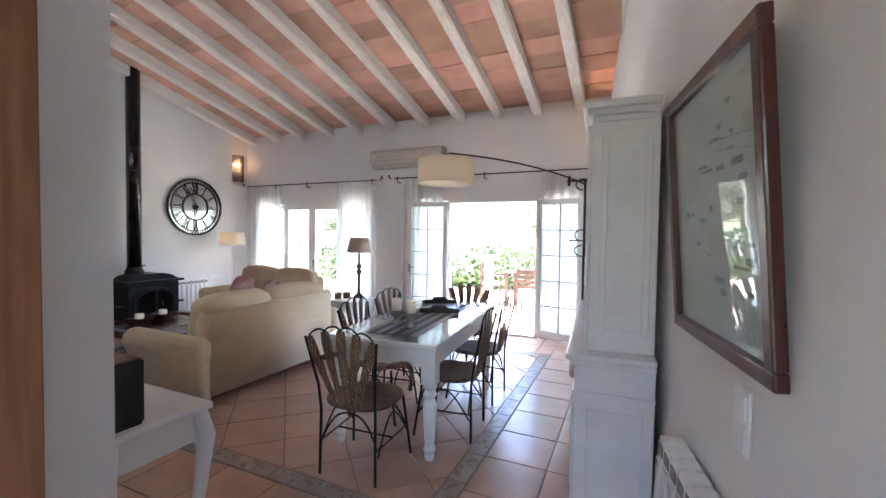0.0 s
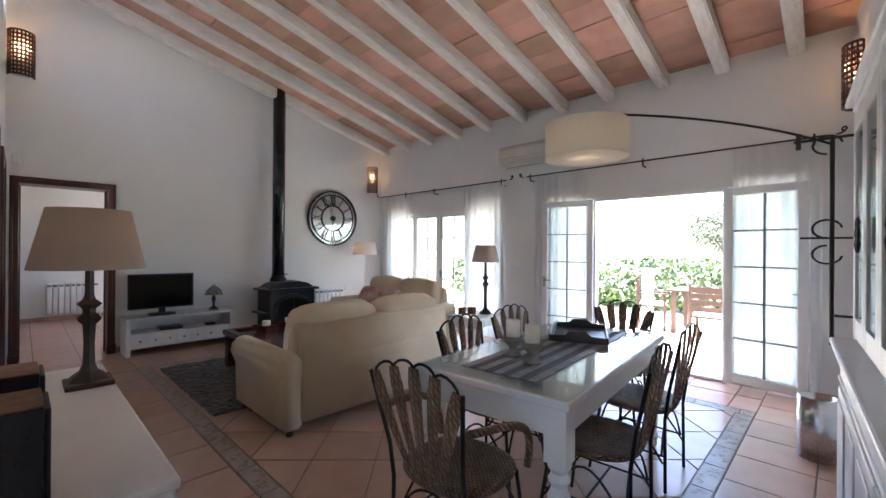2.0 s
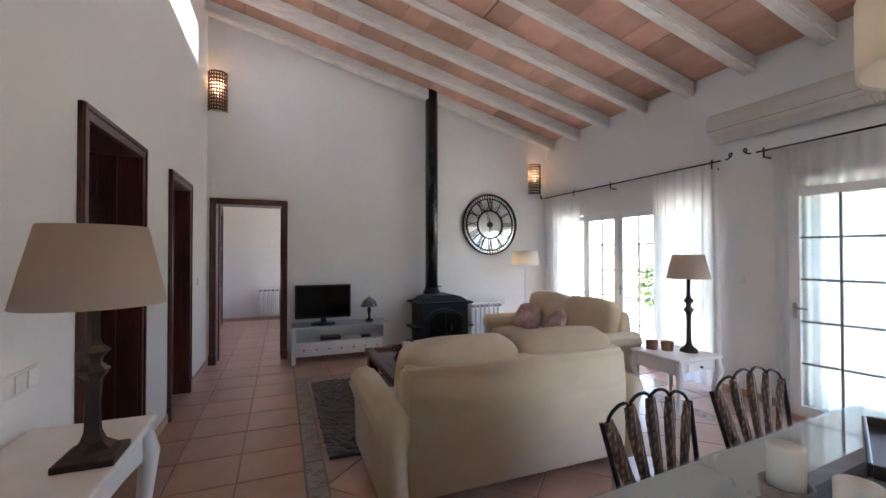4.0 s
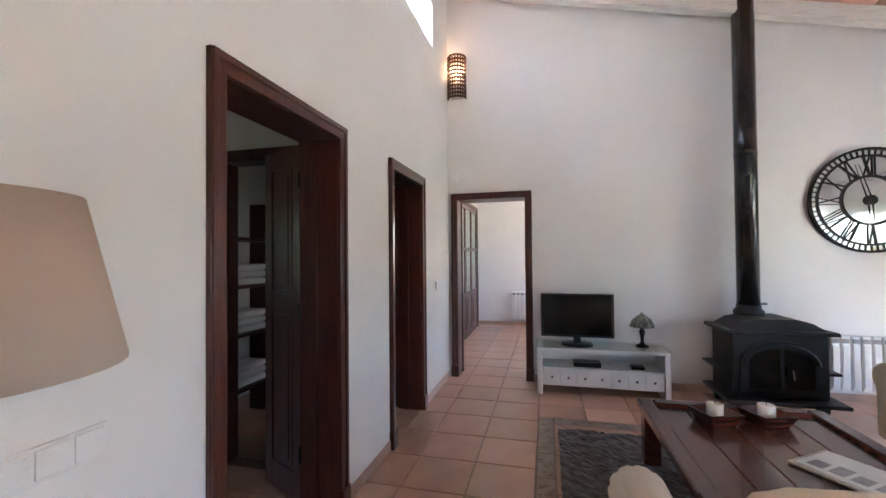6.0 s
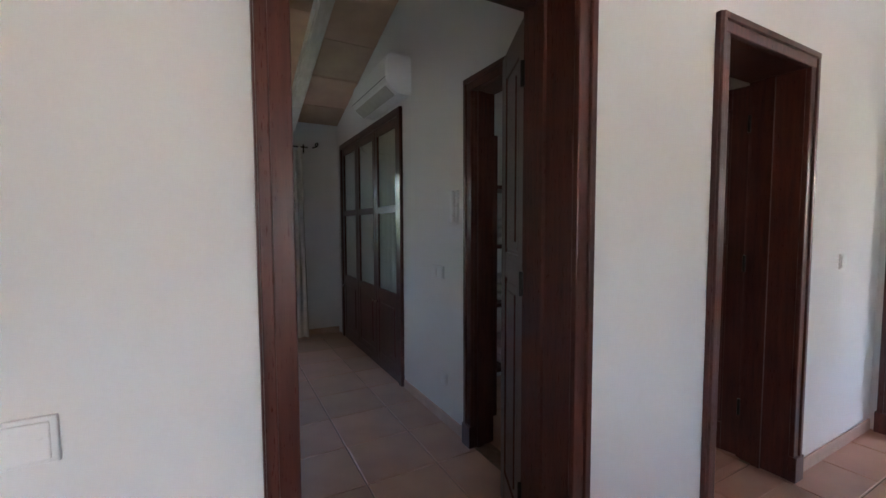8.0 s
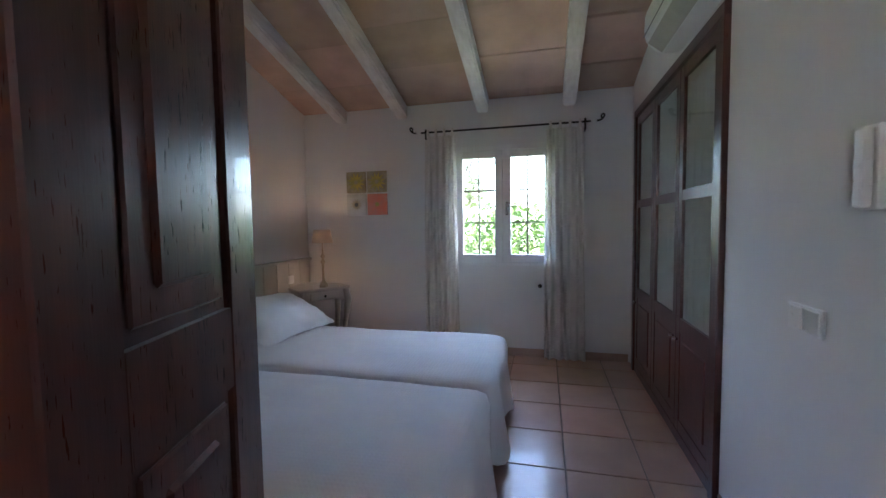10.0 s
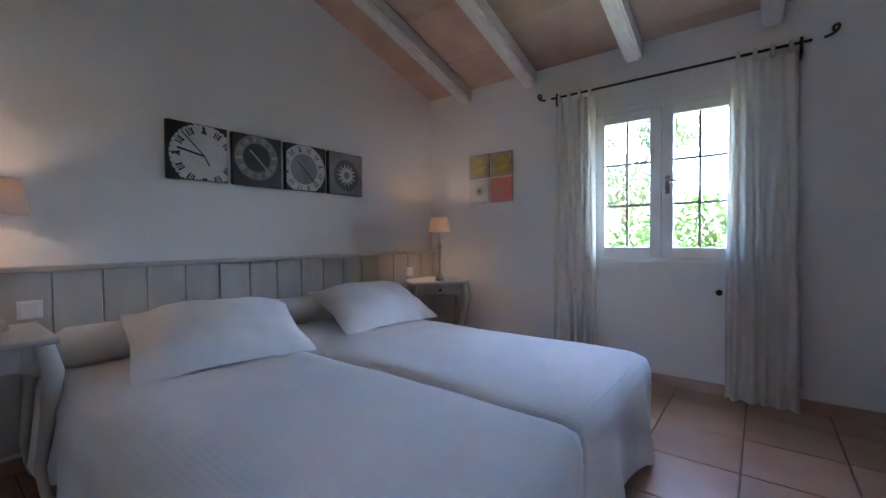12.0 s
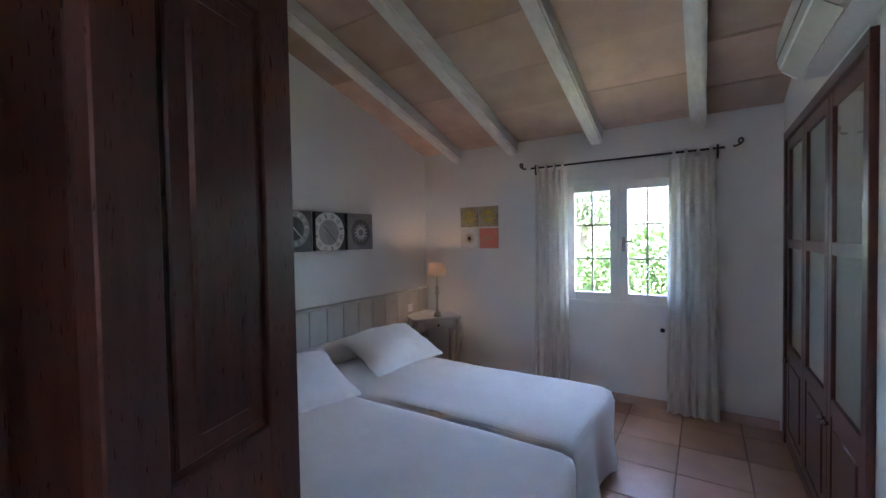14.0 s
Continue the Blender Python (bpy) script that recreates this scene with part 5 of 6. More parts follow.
# far room wardrobe and bathroom shelf
def wardrobe(m, w, h, n, label, proud=.02):
    """Fitted front: n tall leaves, two curtained glass lights over a solid panel; local x across, front +y."""
    r = thing("fitted_wardrobe", m, label, "wardrobe", "fitted wardrobes")
    part("frame_top", mbox(-w / 2, 0, h - .06, w / 2, proud + .015, h, bevel=.004), M_DWOOD, r)
    for s in (-1, 1):
        part("frame_side", mbox(min(s * w / 2, s * (w / 2 - .06)), 0, 0, max(s * w / 2, s * (w / 2 - .06)), proud + .015, h - .06, bevel=.004), M_DWOOD, r)
    part("plinth", mbox(-w / 2 + .06, 0, 0, w / 2 - .06, proud, .06), M_DWOOD, r)
    lw = (w - .12) / n
    for k in range(n):
        x0 = -w / 2 + .06 + k * lw + .003
        x1 = x0 + lw - .006
        z0, z1 = .065, h - .065
        mid, low = z0 + (z1 - z0) * .655, z0 + (z1 - z0) * .30
        bm = mbox(x0, .002, z0, x0 + .065, proud, z1, bevel=.003)
        box(bm, x1 - .065, .002, z0, x1, proud, z1, bevel=.003)
        for a, b in ((z0, z0 + .07), (low - .04, low + .04), (mid - .03, mid + .03), (z1 - .07, z1)):
            box(bm, x0 + .065, .003, a, x1 - .065, proud - .001, b)
        d = part("door", bm, M_DWOOD, r, "dark wooden door")
        part("panel", mbox(x0 + .06, .004, z0 + .06, x1 - .06, proud - .006, low - .03, bevel=.004), M_DWOOD, d)
        part("panel_field", mbox(x0 + .11, .005, z0 + .12, x1 - .11, proud + .002, low - .09, bevel=.006), M_DWOOD, d)
        for a, b in ((low + .035, mid - .025), (mid + .025, z1 - .065)):
            bm = bmesh.new()
            q = 40
            g = [[bm.verts.new((x0 + .06 + (x1 - x0 - .12) * i / q, -.004 + .006 * math.sin(i * 1.3) + .003 * math.sin(i * .7), z)) for i in range(q + 1)] for z in (a, b)]
            for i in range(q):
                bm.faces.new((g[0][i], g[0][i + 1], g[1][i + 1], g[1][i]))
            part("door_curtain", bm, M_CURT, d, "gathered white curtain", smooth=True)
            part("pane", mbox(x0 + .06, .008, a, x1 - .06, .011, b), M_GLASS, d, "clear glass light")
        part("knob", lathe([(.008, 0), (.016, .015), (.01, .028)], 10), M_CHROME, d, "small round knob").matrix_local = pose(x1 - .03 if k % 2 == 0 else x0 + .03, proud, low - .09, -90)
    return r


wardrobe(pose(BX0 - .012, -2.44, 0, 0, 0, -90), 1.82, 2.24, 3, "dark fitted wardrobe with curtained glass doors")
wardrobe(pose(-8.5, .305, 0), 2.4, 2.35, 4, "dark fitted wardrobe with glass in the far room")
s = thing("shelf_unit", pose(-4.62, -.9, 0), "dark bathroom shelf with folded white towels", "shelf")
for x in (-.3, .3):
    part("upright", mbox(x - .02, -.14, 0, x + .02, .14, 1.9), M_DWOOD, s)
for z in (.3, .75, 1.15, 1.55):
    part("shelf", mbox(-.28, -.14, z, .28, .14, z + .025), M_DWOOD, s)
for z in (.326, .776, 1.176):
    tw = thing("towel", pose(-4.62, -.9, z), "folded white towels on a shelf", "towel", "towels")
    for k in range(3):
        part("fold", mbox(-.2, -.11, k * .06, .2, .11, k * .06 + .055, bevel=.02), M_PILLOW, tw)

# ---- bedroom ----
h = thing("headboard", pose(0, 0, 0), "long grey boarded headboard along the wall", "headboard")
n = 18
for k in range(n):
    y0 = -3.494 + k * .193
    part("board", mbox(BX1 - .024, y0 + .002, .10, BX1 - .004, y0 + .190, .93, bevel=.003, seg=1), M_GREYPAINT, h)
part("cap_rail", mbox(BX1 - .05, -3.494, .931, BX1 - .003, -.02, .96, bevel=.006), M_GREYPAINT, h)


def bed(y0, y1, label, gap_side):
    """Single bed under a draped spread; head at the headboard."""
    b = thing("bed", pose(0, 0, 0), label, "bed", "twin beds")
    xh, xf, top = -.72, -2.93, .495
    part("base", mbox(xf + .08, y0 + .06, .12, xh, y1 - .06, .30, bevel=.01), M_GREYPAINT, b)
    for x in (xf + .15, xh - .1):
        for y in (y0 + .12, y1 - .12):
            part("leg", lathe([(.02, 0), (.025, .12)], 10, x, y), M_IRON, b)
    part("mattress", soft_box(xf + .05, y0 + .03, .30, xh, y1 - .03, top - .012, .05, .01), M_PILLOW, b, smooth=True)
    bm = bmesh.new()
    nx, ny = 44, 22
    grid = {}
    for i in range(nx + 1):
        for j in range(ny + 1):
            x, y = xh + (xf - xh) * i / nx, y0 + (y1 - y0) * j / ny
            z = top + .008 * noise.noise((x * 3, y * 3, 1.3)) - .02 * max(0, 1 - (x - xf) / .08) ** 2
            e = min(abs(y - y0), abs(y - y1))
            z -= .022 * max(0, 1 - e / .09) ** 2
            grid[i, j] = bm.verts.new((x, y, z))
    for i in range(nx):
        for j in range(ny):
            bm.faces.new((grid[i, j], grid[i, j + 1], grid[i + 1, j + 1], grid[i + 1, j]))
    edge = [grid[i, ny] for i in range(nx + 1)] + [grid[nx, j] for j in range(ny - 1, -1, -1)] + [grid[i, 0] for i in range(nx - 1, -1, -1)]
    prev = edge
    cy = (y0 + y1) / 2
    for s in range(1, 7):
        v = s / 6
        cur = []
        for k, q in enumerate(edge):
            p = q.co
            onside = k <= nx or k >= nx + ny
            side = 1 if k <= nx else -1
            corner = max(0, 1 - min(abs(k - nx), abs(k - nx - ny)) / 7)
            out = (.02 + .02 * v + .07 * v * math.sin(k * .55 + .6 * math.sin(k * .23)) * (.4 + corner) + .06 * v * corner)
            inner = (onside and ((side > 0) == (gap_side == "far")) and k not in (nx, nx + ny))
            if inner:
                out = min(out, .004) * 0
            dx = -out if (not onside or corner > .2) else 0
            dy = (side * out) if (onside or corner > .2) else 0
            if not onside and corner > .2:
                dy = (1 if k < nx + ny / 2 else -1) * out * corner
            if inner:
                dy = -side * .0
            cur.append(bm.verts.new((p.x + dx, p.y + dy, q.co.z + (.06 + .02 * math.sin(k * .9) - q.co.z) * v)))
        for k in range(len(edge) - 1):
            bm.faces.new((prev[k], prev[k + 1], cur[k + 1], cur[k]))
        prev = cur
    bmesh.ops.recalc_face_normals(bm, faces=bm.faces[:])
    part("bedspread", bm, M_LINEN, b, "white waffle bedspread hanging in folds", smooth=True)
    return b


bed(-1.475, -.55, "single bed with white waffle spread, pushed together", "near")
bed(-2.475, -1.485, "single bed with white spread beside its twin", "far")
for y0, y1 in ((-1.40, -.55), (-2.40, -1.55)):
    bl = thing("bolster", pose(0, 0, 0), "long white bolster across the bed head", "pillow", "bolsters")
    bm = bmesh.new()
    rings = []
    for k in range(13):
        v = k / 12
        rr = .095 * min(1, (1 - abs(2 * v - 1)) * 6 + .25) ** .5
        rings.append([bm.verts.new((-.86 + rr * 1.15 * math.cos(a), y0 + (y1 - y0) * v, .585 + rr * math.sin(a))) for a in [i * math.tau / 16 for i in range(16)]])
    for q, w in zip(rings, rings[1:]):
        for i in range(16):
            bm.faces.new((q[i], q[(i + 1) % 16], w[(i + 1) % 16], w[i]))
    bm.faces.new(rings[0])
    bm.faces.new(rings[-1])
    bmesh.ops.recalc_face_normals(bm, faces=bm.faces[:])
    part("cover", bm, M_PILLOW, bl, smooth=True)


def pillow(m, label):
    """Plump pillow with a flat flanged border."""
    p = thing("pillow", m, label, "pillow", "pillows")
    bm = bmesh.new()
    nx, ny = 26, 18
    for s in (1, -1):
        g = {}
        for i in range(nx + 1):
            for j in range(ny + 1):
                u, v = 2 * i / nx - 1, 2 * j / ny - 1
                d = max(0, (1 - abs(u) ** 2.6)) * max(0, (1 - abs(v) ** 2.6))
                z = s * (.004 + .12 * max(0, d - .08) ** .55) + .02 * noise.noise((u * 2, v * 2, s * 3)) + .007 * noise.noise((u * 6, v * 5, s * 5))
                pinch = 1 - .05 * (1 - abs(u * v))
                g[i, j] = bm.verts.new((u * .39 * pinch, v * .26 * pinch, z))
        for i in range(nx):
            for j in range(ny):
                q = (g[i, j], g[i + 1, j], g[i + 1, j + 1], g[i, j + 1])
                bm.faces.new(q if s > 0 else q[::-1])
    part("case", bm, M_PILLOW, p, smooth=True)


pillow(pose(-1.24, -1.14, .605, -25, 0, 80), "plump white pillow with flanged border on the bed")
pillow(pose(-1.22, -2.20, .605, -25, 0, 84), "plump white pillow leaning on the bolster")


cabriole_table("bedside_table", pose(-.95, -.315, 0, 0, 0, -90), .40, .44, .70, M_GREYPAINT, "grey-white bedside table with curved legs", True)
corner = cabriole_table("bedside_table", pose(-1.0, -3.17, 0, 0, 0, -127), .48, .22, .69, M_GREYPAINT, "grey-white bedside table set across the corner", True)
part("corner_top", prism([(-.27, .141), (.27, .141), (.03, .40), (-.06, .36)], .662, .688, "z"), M_GREYPAINT, corner)
turned_lamp(pose(-.86, -.385, .70), .49, .13, .105, .15, M_GREYWOOD, M_SHADE, BEDLAMP_W, "bleached turned-wood bedside lamp, lit")
turned_lamp(pose(-1.06, -3.145, .69), .445, .10, .08, .13, M_GREYWOOD, M_SHADE, BEDLAMP_W * 1.5, "bleached turned-wood bedside lamp in the corner, lit")


def stroke(a, b, w):
    """A straight printed stroke from a to b, w wide."""
    d = Vector((b[0] - a[0], b[1] - a[1])).normalized() * w / 2
    return [(a[0] - d.y, a[1] + d.x), (a[0] + d.y, a[1] - d.x), (b[0] + d.y, b[1] - d.x), (b[0] - d.y, b[1] + d.x)]


def round_pts(cx, cy, r, n=40):
    return [(cx + r * math.cos(i * math.tau / n), cy + r * math.sin(i * math.tau / n)) for i in range(n)]


def clock_print(c, k):
    """A cropped clock face printed on a square canvas; local x runs down, y across."""
    cx, cy, r = ((-.02, -.03, .19), (.02, .01, .15), (-.01, .02, .18), (-.01, -.005, .125))[k]
    paper, ink = ((M_PALEINK, M_INK), (M_GREYINK, M_PALEINK), (M_PALEINK, M_INK), (M_MIDINK, M_PALEINK))[k]
    z = .0382

    def ink_on(name, poly, material, layer):
        q = clip_poly(poly, -.164, -.164, .164, .164)
        if len(q) > 2:
            part(name, prism(q, z + layer * .0004, z + layer * .0004 + .0003, "z"), material, c)
    if k == 3:
        ink_on("print_ground", [(-.164, -.164), (.164, -.164), (.164, .164), (-.164, .164)], M_GREYINK, 0)
    ink_on("dial", round_pts(cx, cy, r), paper, 1)
    if k in (1, 2):
        ink_on("dial_heart", round_pts(cx, cy, r * .62), M_INK if k == 1 else M_GREYINK, 2)
    if k == 3:
        pts = [(cx + (.095 if i % 2 else .05) * math.cos(i * math.pi / 14), cy + (.095 if i % 2 else .05) * math.sin(i * math.pi / 14)) for i in range(28)]
        ink_on("sun_figure", pts, M_PALEINK, 2)
        ink_on("sun_face", round_pts(cx, cy, .03, 20), M_GREYINK, 3)
        return
    for q in range(12):
        a = q * math.tau / 12 + .12 * k
        for off, wd in ((-.09, .011), (.0, .006), (.09, .009)):
            p0 = (cx + r * .70 * math.cos(a + off), cy + r * .70 * math.sin(a + off))
            p1 = (cx + r * .92 * math.cos(a + off * (1 if q % 3 else -.4)), cy + r * .92 * math.sin(a + off * (1 if q % 3 else -.4)))
            ink_on("numeral_bar", stroke(p0, p1, wd * (1 if k == 0 else .55)), ink, 3)
    for q in range(36 if k == 0 else 0):
        a = q * math.tau / 36
        ink_on("minute_mark", stroke((cx + r * .95 * math.cos(a), cy + r * .95 * math.sin(a)), (cx + r * math.cos(a), cy + r * math.sin(a)), .006), ink, 2)
    for a, ln, w in ((1.35, .8, .013), (.75, .95, .007), (3.6, .35, .008)) if k == 0 else ((3.9, .7, .009), (.8, .45, .010)):
        ink_on("clock_hand", stroke((cx, cy), (cx + r * ln * math.cos(a), cy + r * ln * math.sin(a)), w), ink, 4)


# four clock canvases
CY = [-1.095, -1.464, -1.833, -2.20]
for k, y in enumerate(CY):
    c = thing("wall_canvas", pose(BX1 - .004, y - .165, 1.605, 0, -90, 0), "square black and white clock-face canvas print", "picture", "clock canvases")
    part("canvas", mbox(-.168, -.168, 0, .168, .168, .038, bevel=.003), M_INK, c, "black canvas edge")
    clock_print(c, k)
# four flower tiles
for i in range(2):
    for j in range(2):
        k = i * 2 + j
        c = thing("wall_canvas", pose(-1.275 - i * .235, BY0 + .003, 1.755 - j * .235, 90, 0, 180), "small square flower canvas print", "picture", "flower canvases")
        part("canvas", mbox(-.11, -.11, 0, .11, .11, .018, bevel=.003), (M_TAUPE, M_PALEINK, M_TAUPE, M_CORAL)[k], c)
        rr = (.106, .07, .106, .03)[k]
        pts = [((rr if q % 2 else rr * .5) * math.cos(q * math.pi / 12), (rr if q % 2 else rr * .5) * math.sin(q * math.pi / 12)) for q in range(24)]
        part("flower", prism(pts, .0182, .019, "z"), (M_YELLOW, M_TAUPE, M_YELLOW, M_CORAL)[k], c)
        part("flower_heart", lathe([(.022, .0192), (.022, .0198)], 14), (M_TAUPE, M_INK, M_TAUPE, M_YELLOW)[k], c)
rod("curtain_rod", (-3.61, BY0 + .11, 2.20), (-2.03, BY0 + .11, 2.20), (.03, .97), BY0, "black iron curtain rod with curled ends in the bedroom")
curtain("bedroom_curtain", -3.56, -3.22, BY0 + .11, .02, 2.16, M_CURT, "cream tab-top curtain reaching the floor", 5, .035, 4, .12, seed=11)
curtain("bedroom_curtain", -2.385, -2.06, BY0 + .11, .02, 2.16, M_CURT, "cream tab-top curtain beside the window", 5, .03, 4, .08, seed=12)
s = thing("door_stop", pose(-3.168, BY0, .695, 90), "small dark wall knob below the window", "knob")
part("knob", lathe([(.016, -.03), (.02, -.02), (.012, 0)], 12), M_IRON, s)

# ---- garden ----
def leaves(name, boxes, count, size, material, label, category, seed, flowers=0):
    """A mass of small leaves with uneven outline."""
    rng = random.Random(seed)
    verts, faces = [], []
    for k in range(count):
        x0, x1, y0, y1, z0, z1 = rng.choice(boxes)
        x, y = rng.uniform(x0, x1), rng.uniform(y0, y1)
        top = z1 * (.82 + .25 * noise.noise((x * .9, y * .9, seed)) + .12 * noise.noise((x * 3, y * 3, seed)))
        z = z0 + (top - z0) * (rng.random() ** .7)
        a, b = rng.uniform(0, math.tau), rng.uniform(-1.2, 1.2)
        u = Vector((math.cos(a) * math.cos(b), math.sin(a) * math.cos(b), math.sin(b))) * size * rng.uniform(.6, 1.3)
        w = u.orthogonal().normalized() * u.length * .45
        c = Vector((x, y, z))
        i = len(verts)
        verts += [c - u, c + w, c + u, c - w]
        faces.append((i, i + 1, i + 2, i + 3))
    me = bpy.data.meshes.new(name)
    me.from_pydata([tuple(v) for v in verts], [], faces)
    me.materials.append(material)
    return tagged(new(name, me), label, category, kind="stuff")


leaves("hedge", [(-9, 4, 10.6, 12.2, -.2, 1.25)], 26000, .07, M_LEAF, "leafy green flowering hedge beyond the terrace", "hedge", 2)
leaves("hedge_blossom", [(-9, 4, 10.5, 12.0, .2, 1.25)], 3500, .06, M_BLOSSOM, "white blossom scattered over the hedge", "flowers", 3)
leaves("bedroom_hedge", [(-7, 1.5, -7.6, -6.3, -.2, 1.75)], 24000, .055, M_LEAF, "sunlit dense hedge outside the bedroom window", "hedge", 4)


def tree(x, y, h, r, seed):
    t = thing("tree", pose(x, y, -.25), "grey-green garden tree beyond the hedge", "tree", "garden trees")
    rng = random.Random(seed)
    part("trunk", mtube([(0, 0, 0), (.08, .05, h * .3), (-.05, .1, h * .55), (0, 0, h * .8)], .18, 9, .05), M_BARK, t, smooth=True)
    bm = bmesh.new()
    clumps = []
    for k in range(9):
        a, e = rng.uniform(0, math.tau), rng.uniform(.5, 1)
        p = Vector((math.cos(a) * r * e * .8, math.sin(a) * r * e * .8, h * rng.uniform(.5, .98)))
        tube(bm, [(0, 0, h * rng.uniform(.3, .6)), tuple(p * .6 + Vector((0, 0, h * .2))), tuple(p)], .05, 5, .01)
        clumps.append(p)
    part("limbs", bm, M_BARK, t)
    verts, faces = [], []
    for k in range(5200):
        c = rng.choice(clumps)
        d = Vector((rng.gauss(0, 1), rng.gauss(0, 1), rng.gauss(0, .7))) * r * .24
        p = c + d
        u = Vector((rng.uniform(-1, 1), rng.uniform(-1, 1), rng.uniform(-1, 1))).normalized() * .09
        w = u.orthogonal().normalized() * .035
        i = len(verts)
        verts += [tuple(p - u), tuple(p + w), tuple(p + u), tuple(p - w)]
        faces.append((i, i + 1, i + 2, i + 3))
    me = bpy.data.meshes.new("crown")
    me.from_pydata(verts, [], faces)
    me.materials.append(M_LEAF2)
    new("crown", me).parent = t


for k, (x, y, h, r) in enumerate(((-3.6, 24, 3.4, 1.7), (-1.6, 27, 4.2, 2.2), (-16, 30, 3.8, 2.3), (-22, 30, 4.0, 2.4), (-.4, -12.5, 4.6, 1.5))):
    tree(x, y, h, r, 20 + k)


def garden_chair(m, label):
    c = thing("garden_chair", m, label, "chair", "garden chairs")
    for sx in (-1, 1):
        part("leg", mbox(sx * .25 - .02, .18, 0, sx * .25 + .02, .22, .62, bevel=.004), M_TEAK, c)
        part("leg", mbox(sx * .25 - .02, -.24, 0, sx * .25 + .02, -.20, .88, bevel=.004), M_TEAK, c)
        part("armrest", mbox(sx * .25 - .03, -.22, .62, sx * .25 + .03, .25, .645, bevel=.006), M_TEAK, c)
    for k in range(6):
        part("seat_slat", mbox(-.24, -.2 + k * .07, .40, .24, -.14 + k * .07, .42), M_TEAK, c)
    for k in range(4):
        part("back_slat", mbox(-.23, -.235, .50 + k * .095, .23, -.215, .57 + k * .095), M_TEAK, c)
    part("cushion", soft_box(-.23, -.19, .42, .23, .22, .47, .02, .01), M_CURT, c, "pale seat cushion", smooth=True)


garden_chair(pose(-1.02, 7.72, -.03), "teak slatted garden chair on the terrace")
garden_chair(pose(-2.10, 8.52, -.03, 0, 0, -75), "teak garden armchair at the table's end")
t = thing("garden_table", pose(-.95, 8.70, -.03), "teak garden table on the sunny terrace", "table")
for k in range(9):
    part("slat", mbox(-.85, -.45 + k * .1, .70, .85, -.355 + k * .1, .73, bevel=.003, seg=1), M_TEAK, t)
for sx in (-1, 1):
    for sy in (-1, 1):
        part("leg", mbox(sx * .75 - .035, sy * .38 - .035, 0, sx * .75 + .035, sy * .38 + .035, .70, bevel=.005), M_TEAK, t)
p = thing("terrace_post", pose(-2.6, 9.9, -.03), "white plastered terrace post", "post")
part("shaft", mbox(-.09, -.09, 0, .09, .09, .95, bevel=.01), M_WALL, p)
part("cap", mbox(-.12, -.12, .95, .12, .12, 1.0, bevel=.01), M_WALL, p)


# ---- floor tiles ----
def area(poly):
    return abs(sum(a[0] * b[1] - b[0] * a[1] for a, b in zip(poly, poly[1:] + poly[:1]))) / 2


floor_ob = bpy.data.objects["floor"]
TILE_MAT = {"tile": M_TILE, "border_tile": M_BORDER}


def lay(poly, name="tile"):
    """One tile with a softened rim, from its outline."""
    if len(poly) < 3 or area(poly) < .0015:
        return None
    cx, cy = sum(p[0] for p in poly) / len(poly), sum(p[1] for p in poly) / len(poly)
    n = len(poly)
    ln = lambda p, k: (cx + (p[0] - cx) * k, cy + (p[1] - cy) * k)
    tilt = random.uniform(-.0006, .0006)
    lo = [(*ln(p, 1), -.008) for p in poly]
    mid = [(*ln(p, .997), -.0015 + tilt) for p in poly]
    hi = [(*ln(p, .980), tilt) for p in poly]
    v = [(a - cx, b - cy, c) for a, b, c in lo + mid + hi]
    f = [tuple(range(2 * n, 3 * n))]
    for r in (0, n):
        f += [(r + i, r + (i + 1) % n, r + n + (i + 1) % n, r + n + i) for i in range(n)]
    me = bpy.data.meshes.new(name)
    me.from_pydata(v, [], f)
    me.materials.append(TILE_MAT[name])
    ob = new(name, me)
    ob.location = (cx, cy, 0)
    ob.parent = floor_ob
    return ob


S, J = .40, .004
BORD = (-5.30, 1.58, -.20, 4.95)      # outside of the border band
BWID = .13


def grid_tiles(x0, y0, x1, y1, ox=0.0, oy=1.58):
    i0, i1 = math.floor((x0 - ox) / S) - 1, math.ceil((x1 - ox) / S) + 1
    j0, j1 = math.floor((y0 - oy) / S) - 1, math.ceil((y1 - oy) / S) + 1
    for i in range(i0, i1):
        for j in range(j0, j1):
            a, b = ox + i * S, oy + j * S
            q = [(a + J, b + J), (a + S - J, b + J), (a + S - J, b + S - J), (a + J, b + S - J)]
            lay(clip_poly(q, x0, y0, x1, y1))


grid_tiles(XW, YS, XE, BORD[1])
grid_tiles(XW, BORD[1], BORD[0], YN)
grid_tiles(BORD[2], BORD[1], XE, YN, ox=BORD[2])
grid_tiles(BORD[0], BORD[3], BORD[2], YN, oy=BORD[3])
grid_tiles(-.6, -2.0, 1.35, YS)
grid_tiles(XE, YS, 1.0, 1.82)
grid_tiles(BX0, BY0, BX1, BY1, ox=-3.32, oy=-2.46)
grid_tiles(D1[0], BY1, D1[1], YS, ox=-4.02)
grid_tiles(D2[0], BY1, D2[1], YS)
grid_tiles(-5.9, -1.35, BX0 - .12, BY1)
grid_tiles(XW - .3, D3[0], XW, D3[1])
grid_tiles(-10.0, .3, XW - .3, 3.2)
ix0, iy0, ix1, iy1 = BORD[0] + BWID, BORD[1] + BWID, BORD[2] - BWID, BORD[3] - BWID
D = S * math.sqrt(.5)
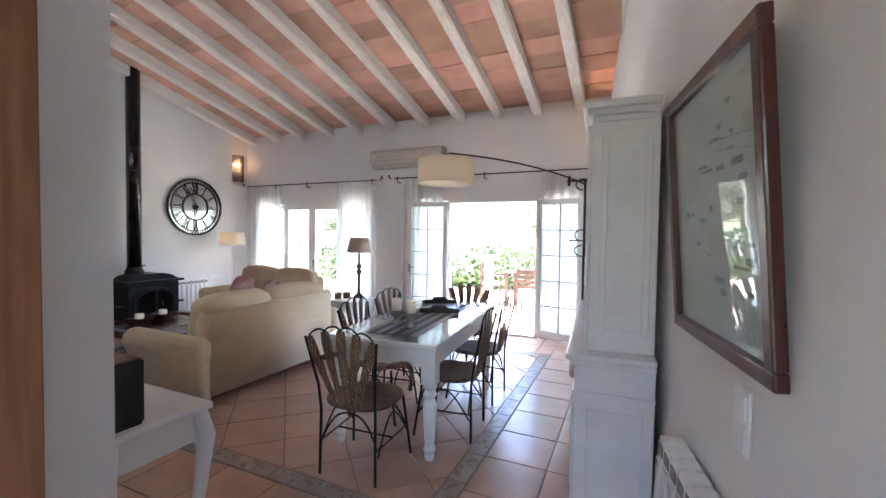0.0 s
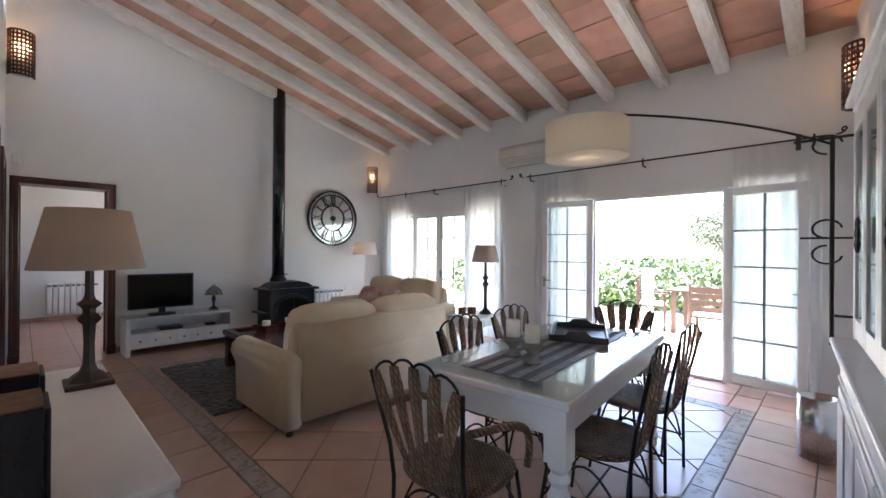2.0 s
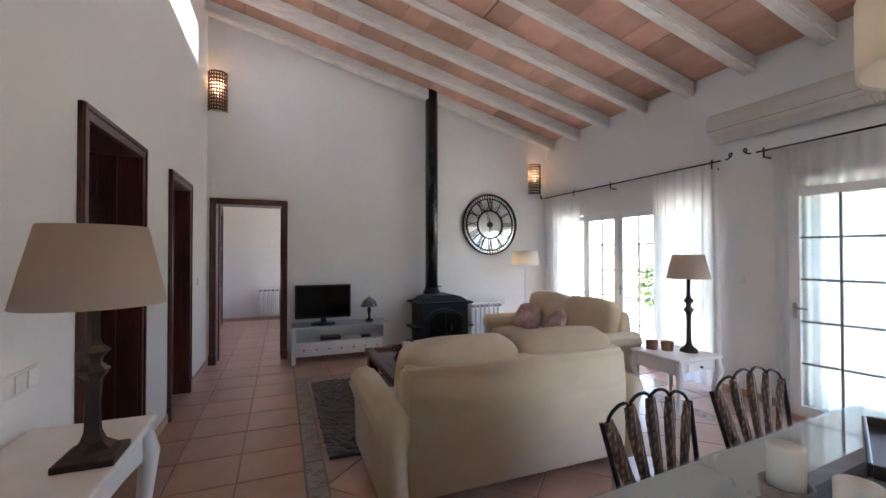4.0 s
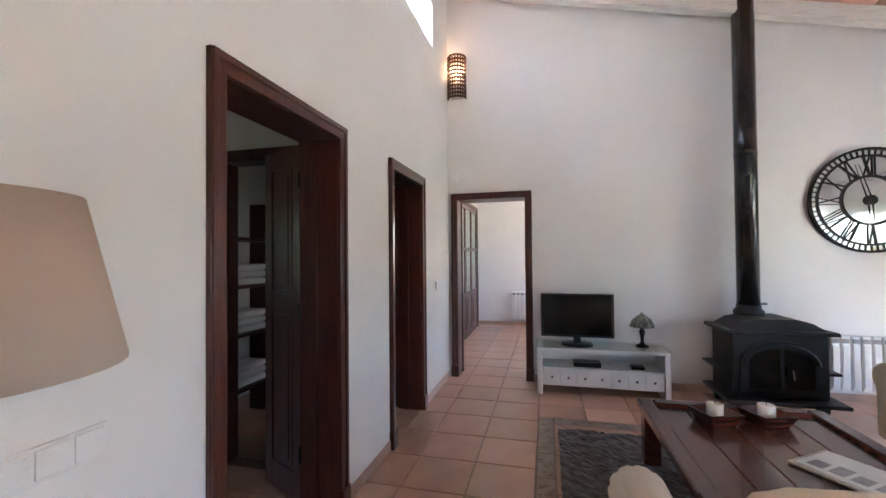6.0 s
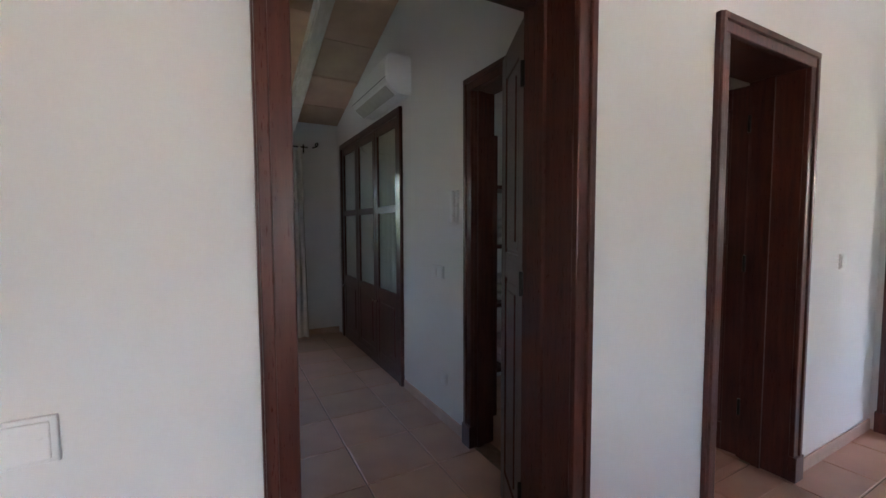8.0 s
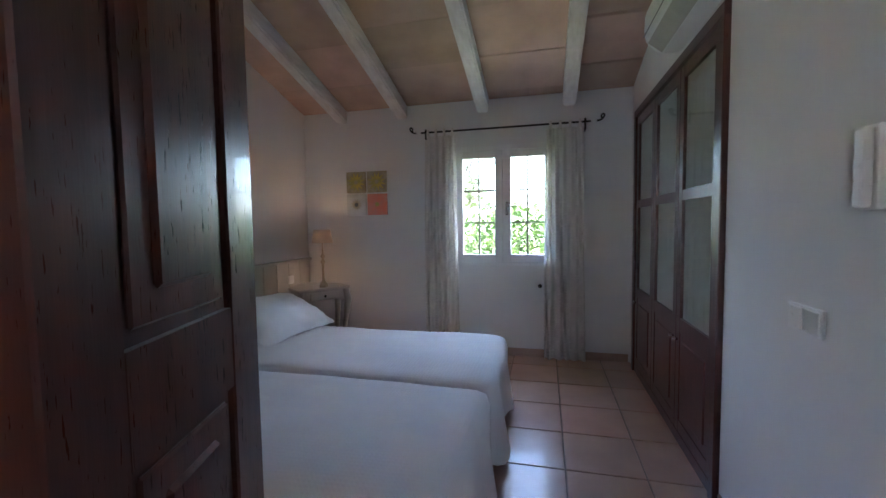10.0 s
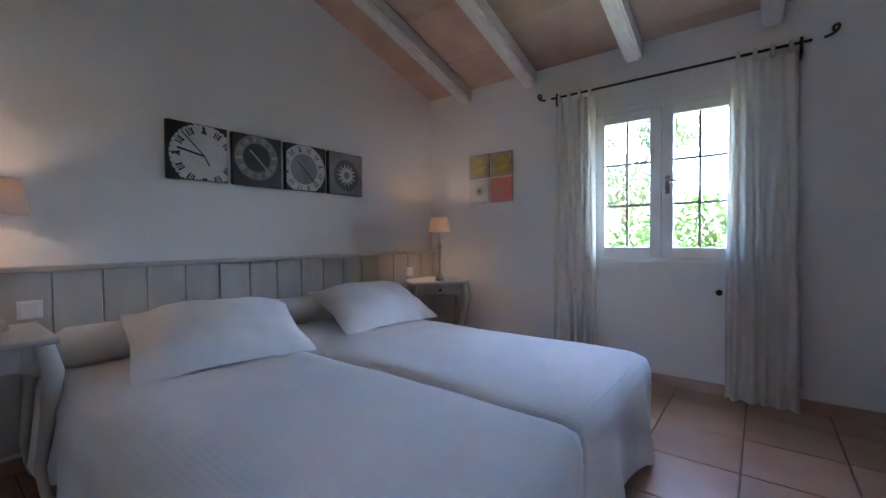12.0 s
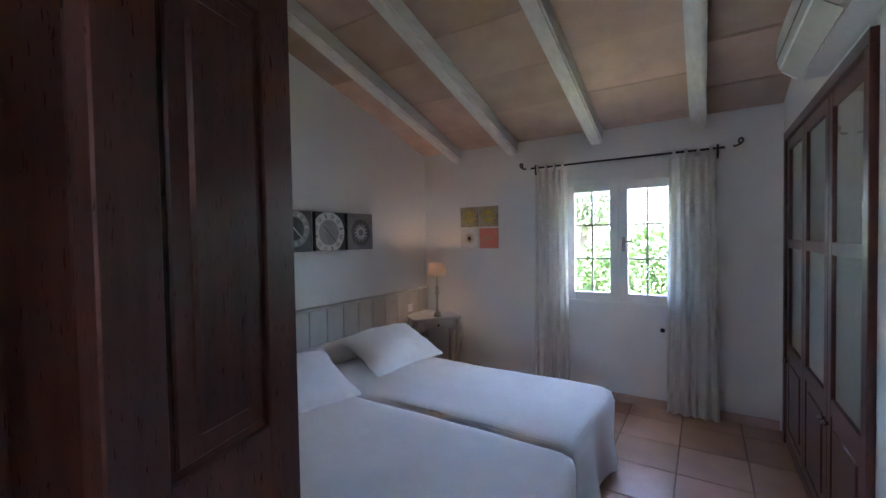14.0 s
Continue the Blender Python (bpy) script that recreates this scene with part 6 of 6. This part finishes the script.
for i in range(-24, 24):
    for j in range(-24, 24):
        cx, cy = -1.83 + (i + j) * D, 1.97 + (i - j) * D
        h = D - J * 1.4
        lay(clip_poly([(cx - h, cy), (cx, cy - h), (cx + h, cy), (cx, cy + h)], ix0, iy0, ix1, iy1))


# border band: each tile with a scroll motif inlaid
def scroll(parent, w, seed):
    bm = bmesh.new()
    rng = random.Random(seed)
    for k in range(9):
        x, y = rng.uniform(-.13, .13), rng.uniform(-w * .38, w * .38)
        a0, s = rng.uniform(0, 6), rng.choice((-1, 1))
        pts = [(x + .018 * math.cos(a0 + s * i * .55) * (1 - i * .06), y + .018 * math.sin(a0 + s * i * .55) * (1 - i * .06)) for i in range(9)]
        for p, q in zip(pts, pts[1:]):
            d = Vector((q[0] - p[0], q[1] - p[1]))
            nrm = Vector((-d.y, d.x)).normalized() * .006
            bm.faces.new([bm.verts.new(v) for v in ((p[0] - nrm.x, p[1] - nrm.y, .0012), (q[0] - nrm.x, q[1] - nrm.y, .0012), (q[0] + nrm.x, q[1] + nrm.y, .0012), (p[0] + nrm.x, p[1] + nrm.y, .0012))])
    for y in (-w * .44, w * .44):
        bm.faces.new([bm.verts.new(v) for v in ((-.16, y - .003, .0012), (.16, y - .003, .0012), (.16, y + .003, .0012), (-.16, y + .003, .0012))])
    bmesh.ops.recalc_face_normals(bm, faces=bm.faces[:])
    me = bpy.data.meshes.new("motif")
    bm.to_mesh(me)
    bm.free()
    me.materials.append(M_MOTIF)
    return me


MOTIFS = [scroll(None, BWID, k) for k in range(4)]


def band(x0, y0, x1, y1, along):
    step, k = .333, 0
    a0, a1 = (x0, x1) if along == "x" else (y0, y1)
    a = a0
    while a < a1 - .05:
        b = min(a + step, a1)
        poly = [(a + .002, y0 + .003), (b - .002, y0 + .003), (b - .002, y1 - .003), (a + .002, y1 - .003)] if along == "x" else \
               [(x0 + .003, a + .002), (x1 - .003, a + .002), (x1 - .003, b - .002), (x0 + .003, b - .002)]
        ob = lay(poly, "border_tile")
        mo = new("motif", MOTIFS[k % 4])
        mo.parent = ob
        mo.rotation_euler.z = 0 if along == "x" else math.pi / 2
        mo.scale.x = min(1, (b - a) / step)
        a, k = b, k + 1


band(BORD[0], BORD[1], BORD[2], BORD[1] + BWID, "x")
band(BORD[0], BORD[3] - BWID, BORD[2], BORD[3], "x")
band(BORD[0], iy0, BORD[0] + BWID, iy1, "y")
band(BORD[2] - BWID, iy0, BORD[2], iy1, "y")
